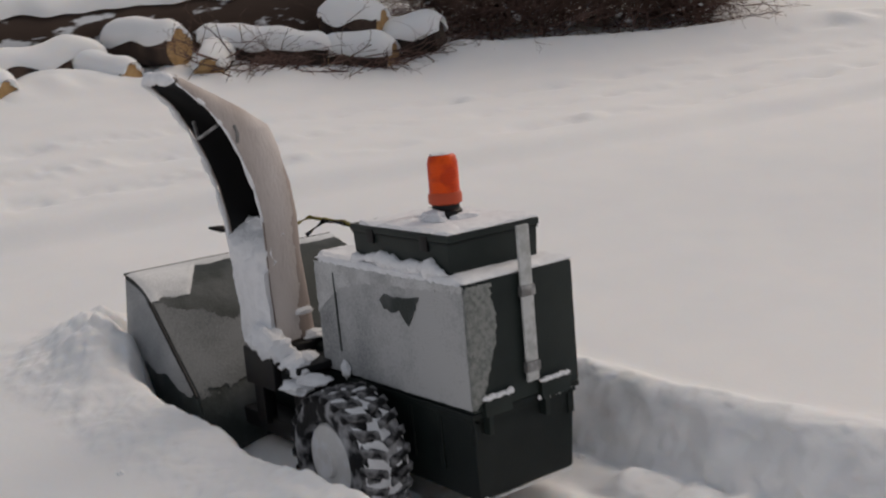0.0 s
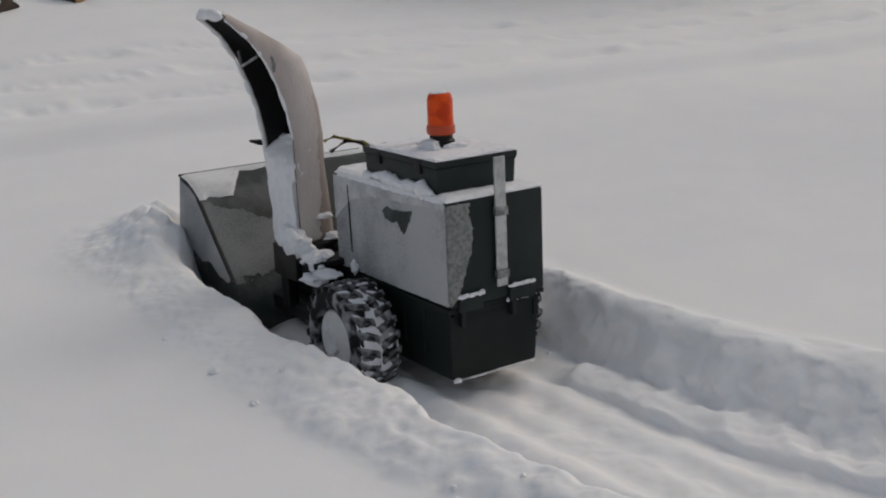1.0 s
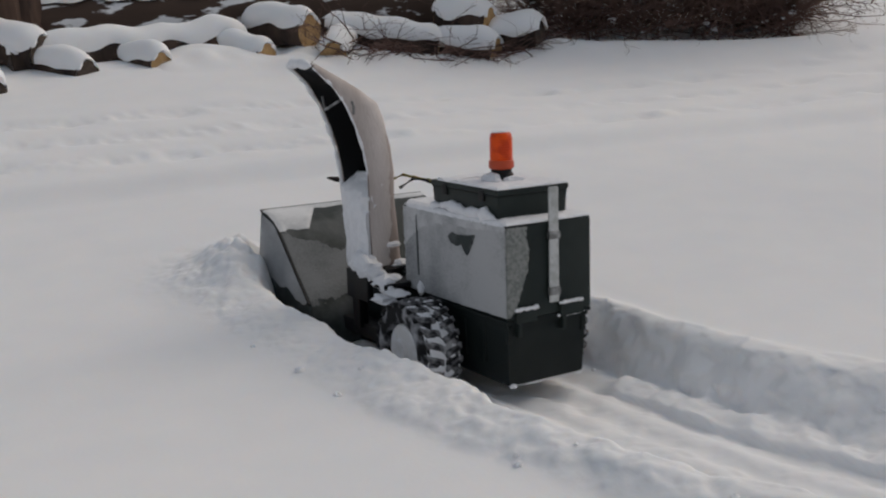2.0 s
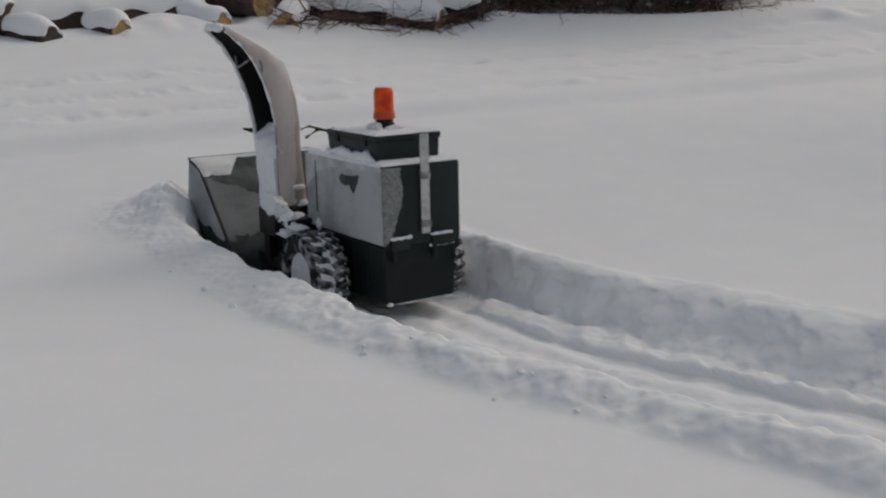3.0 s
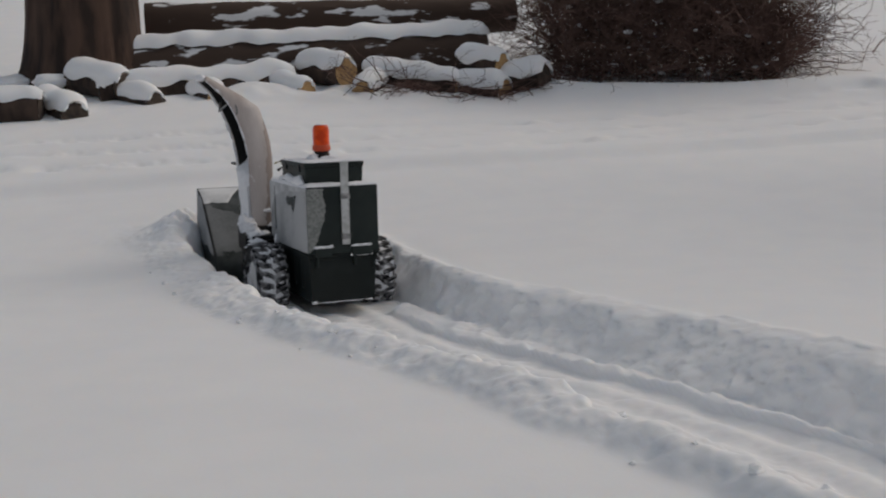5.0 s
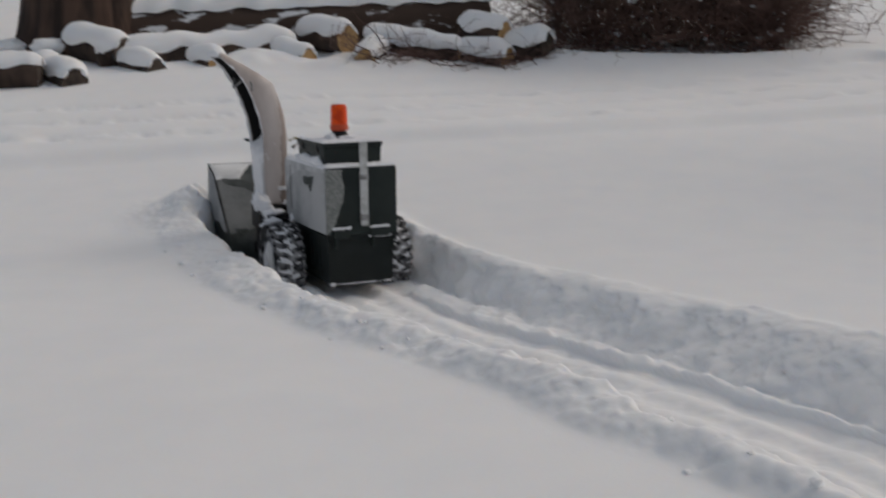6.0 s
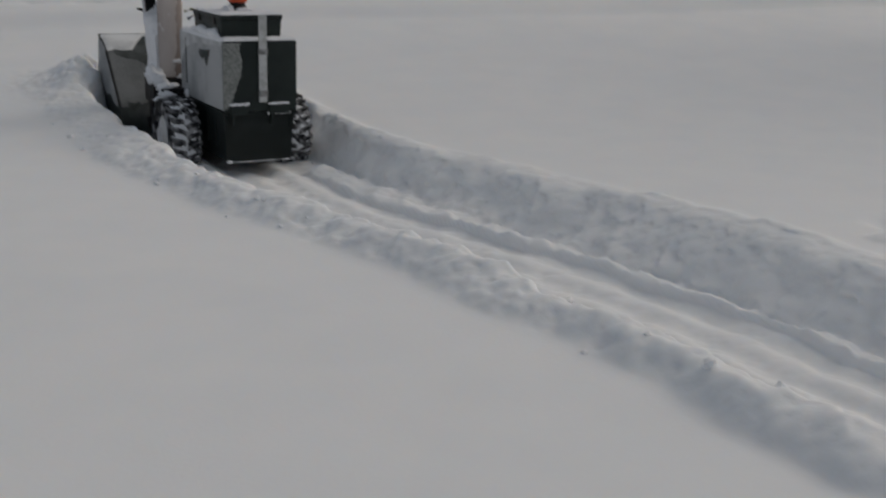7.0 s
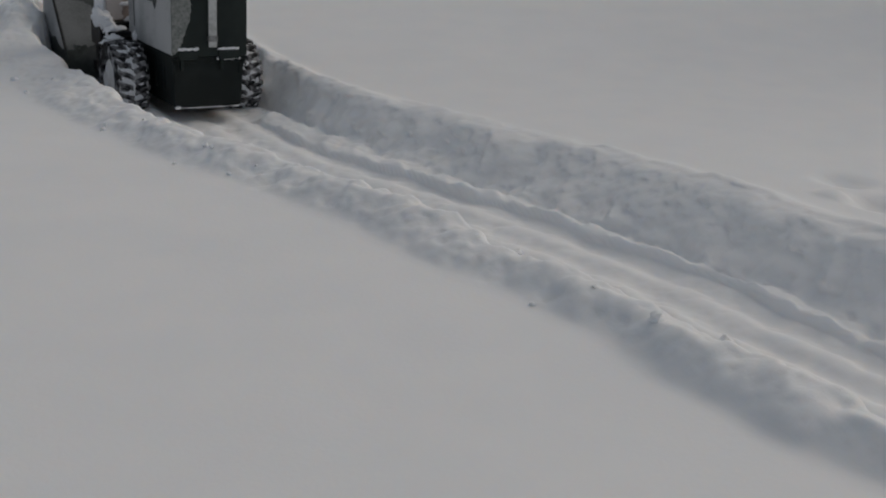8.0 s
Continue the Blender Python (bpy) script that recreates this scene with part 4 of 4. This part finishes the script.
def twigs(name, label, category, count, place, seed, lean=0.5, length=(0.4, 1.1), thick=0.006, kind="stuff"):
    """Crooked twigs that fork, each a thin three-sided rod, in one mesh."""
    rng = random.Random(seed)
    verts, faces = [], []

    def rod(p, d, ln, r, depth):
        segs = 4
        pts = [p]
        for _ in range(segs):
            d = (d + Vector((rng.gauss(0, .28), rng.gauss(0, .28), rng.gauss(-0.02, .22)))).normalized()
            pts.append(pts[-1] + d * ln / segs)
        a = d.orthogonal().normalized()
        b = d.cross(a)
        base = len(verts)
        for i, q in enumerate(pts):
            rr = r * (1 - 0.75 * i / segs)
            for k in range(3):
                t = 2.094 * k
                verts.append(tuple(q + (a * math.cos(t) + b * math.sin(t)) * rr))
        for i in range(segs):
            for k in range(3):
                faces.append((base + i * 3 + k, base + i * 3 + (k + 1) % 3, base + i * 3 + 3 + (k + 1) % 3, base + i * 3 + 3 + k))
        if depth:
            for i in range(1, segs + 1):
                if rng.random() < 0.75:
                    e = (d + Vector((rng.gauss(0, .8), rng.gauss(0, .8), rng.gauss(0, .5)))).normalized()
                    rod(pts[i], e, ln * rng.uniform(.3, .6), r * 0.55, depth - 1)

    for _ in range(count):
        p, out = place(rng)
        d = (out * lean + Vector((rng.gauss(0, .5), rng.gauss(0, .5), rng.uniform(-0.1, 1.0)))).normalized()
        rod(Vector(p), d, rng.uniform(*length), thick * rng.uniform(0.6, 1.6), 2)
    me = bpy.data.meshes.new(name)
    me.from_pydata(verts, [], faces)
    me.materials.append(TWIG)
    return tagged(new(name, me), label, category, kind=kind)


BR_A, BR_B = Vector((4.7, 6.2, 0)), Vector((6.85, 4.65, 0))


def in_brush(rng):
    f = rng.random()
    c = BR_A.lerp(BR_B, f)
    back = Vector((0.57, 0.82, 0))
    tall = (1.6 + 0.6 * noise.noise(Vector((f * 6, 3, 0)))) * (1 - max(0, (f - 0.6) / 0.4) ** 1.5 * 0.8)
    v = rng.random() ** 1.3 * tall
    w = rng.uniform(0, 1.3) + v * 0.25
    p = c + back * w
    return (p.x, p.y, height(p.x, p.y) + v), (BR_B - BR_A).normalized() * (0.9 * (f - 0.35)) - back * 0.25


twigs("brush_pile", "dense heap of dark brown leafless brush", "brush pile", 2900, in_brush, 5, thick=0.007)


def brush_snow(seed):
    """Flecks of snow caught in the brush."""
    rng = random.Random(seed)
    many = []
    for k in range(120):
        p, _ = in_brush(rng)
        r = 0.01 + min(0.05, rng.expovariate(70))
        many.append(lump((p[0] - 0.1, p[1] - 0.15, p[2] + 0.05), (r * 1.5, r, r * 0.7), k, 0.6, 1))
    ob = part("snow_flecks", join(*many), CLUMP, None)
    tagged(ob, "flecks of snow caught in the brush", "snow", kind="stuff")


brush_snow(12)


def low_twigs(rng):
    f = rng.random()
    p = Vector((2.45, 6.2, 0)).lerp(Vector((4.3, 5.45, 0)), f) + Vector((rng.uniform(-.1, .1), rng.uniform(-.05, .35), 0))
    return (p.x, p.y, height(p.x, p.y) + rng.uniform(0, .12)), Vector((rng.choice((-1, 1)), 0.0, -0.5))


twigs("loose_twigs", "scattered bare twigs lying among the logs", "twigs", 110, low_twigs, 6, 1.2, (0.3, 0.8), 0.006)
twigs("loose_twigs", "bare twigs poking out of the snow", "twigs", 4, lambda rng: ((8.6 + rng.uniform(0, .6), 5.4 + rng.uniform(-.3, .3), height(8.9, 5.4)), Vector((0.3, 0, 0.2))), 8, 0.6, (0.4, 0.8), 0.008)


# dead grass showing in the trodden path
def grass(seed):
    rng = random.Random(seed)
    verts, faces = [], []
    ux, uy = PATH_B[0] - PATH_A[0], PATH_B[1] - PATH_A[1]
    n = math.hypot(ux, uy)
    ux, uy = ux / n, uy / n
    for _ in range(60):
        a, o = rng.uniform(0.2, n - 0.2), rng.uniform(-0.4, 0.4)
        sx, sy = rng.uniform(0.08, 0.22), rng.uniform(0.04, 0.09)
        for _ in range(70):
            aa, oo = a + rng.gauss(0, sy), o + rng.gauss(0, sx)
            x, y = PATH_A[0] + ux * aa + uy * oo, PATH_A[1] + uy * aa - ux * oo
            z = height(x, y) - 0.004
            t = rng.uniform(0, 6.28)
            ln = rng.uniform(0.02, 0.05)
            dx, dy = math.cos(t), math.sin(t)
            b = len(verts)
            verts += [(x - dy * 0.005, y + dx * 0.005, z), (x + dy * 0.005, y - dx * 0.005, z), (x + dx * ln, y + dy * ln, z + rng.uniform(0.008, 0.03))]
            faces.append((b, b + 1, b + 2))
    me = bpy.data.meshes.new("dead_grass")
    me.from_pydata(verts, [], faces)
    me.materials.append(GRASS)
    tagged(new("dead_grass", me), "flattened tan grass showing through the trodden path", "grass", kind="stuff")


grass(3)


def crumbs(seed):
    """Small lumps thrown off beside the lane."""
    rng = random.Random(seed)
    many = []
    for k in range(20):
        y = rng.uniform(-4.4, 1.4)
        side = rng.random()
        if side < 0.6:
            x = float(np.interp(y, EDGE_Y, TOE)) + rng.gauss(0.14, 0.06)
        elif side < 0.8:
            x = float(np.interp(y, EDGE_Y, CREST)) + rng.gauss(0, 0.04)
        else:
            x = float(np.interp(y, EDGE_Y, WALL_FOOT)) - abs(rng.gauss(0, 0.05))
        r = min(0.022, 0.008 + rng.expovariate(200))
        many.append(lump((x, y, height(x, y) + r * 0.15), (r, r, r * 0.8), k, 0.6, 2))
    ob = part("snow_crumbs", join(*many), SNOW, None)
    tagged(ob, "small crumbs of snow thrown beside the lane", "snow", kind="stuff")


crumbs(21)
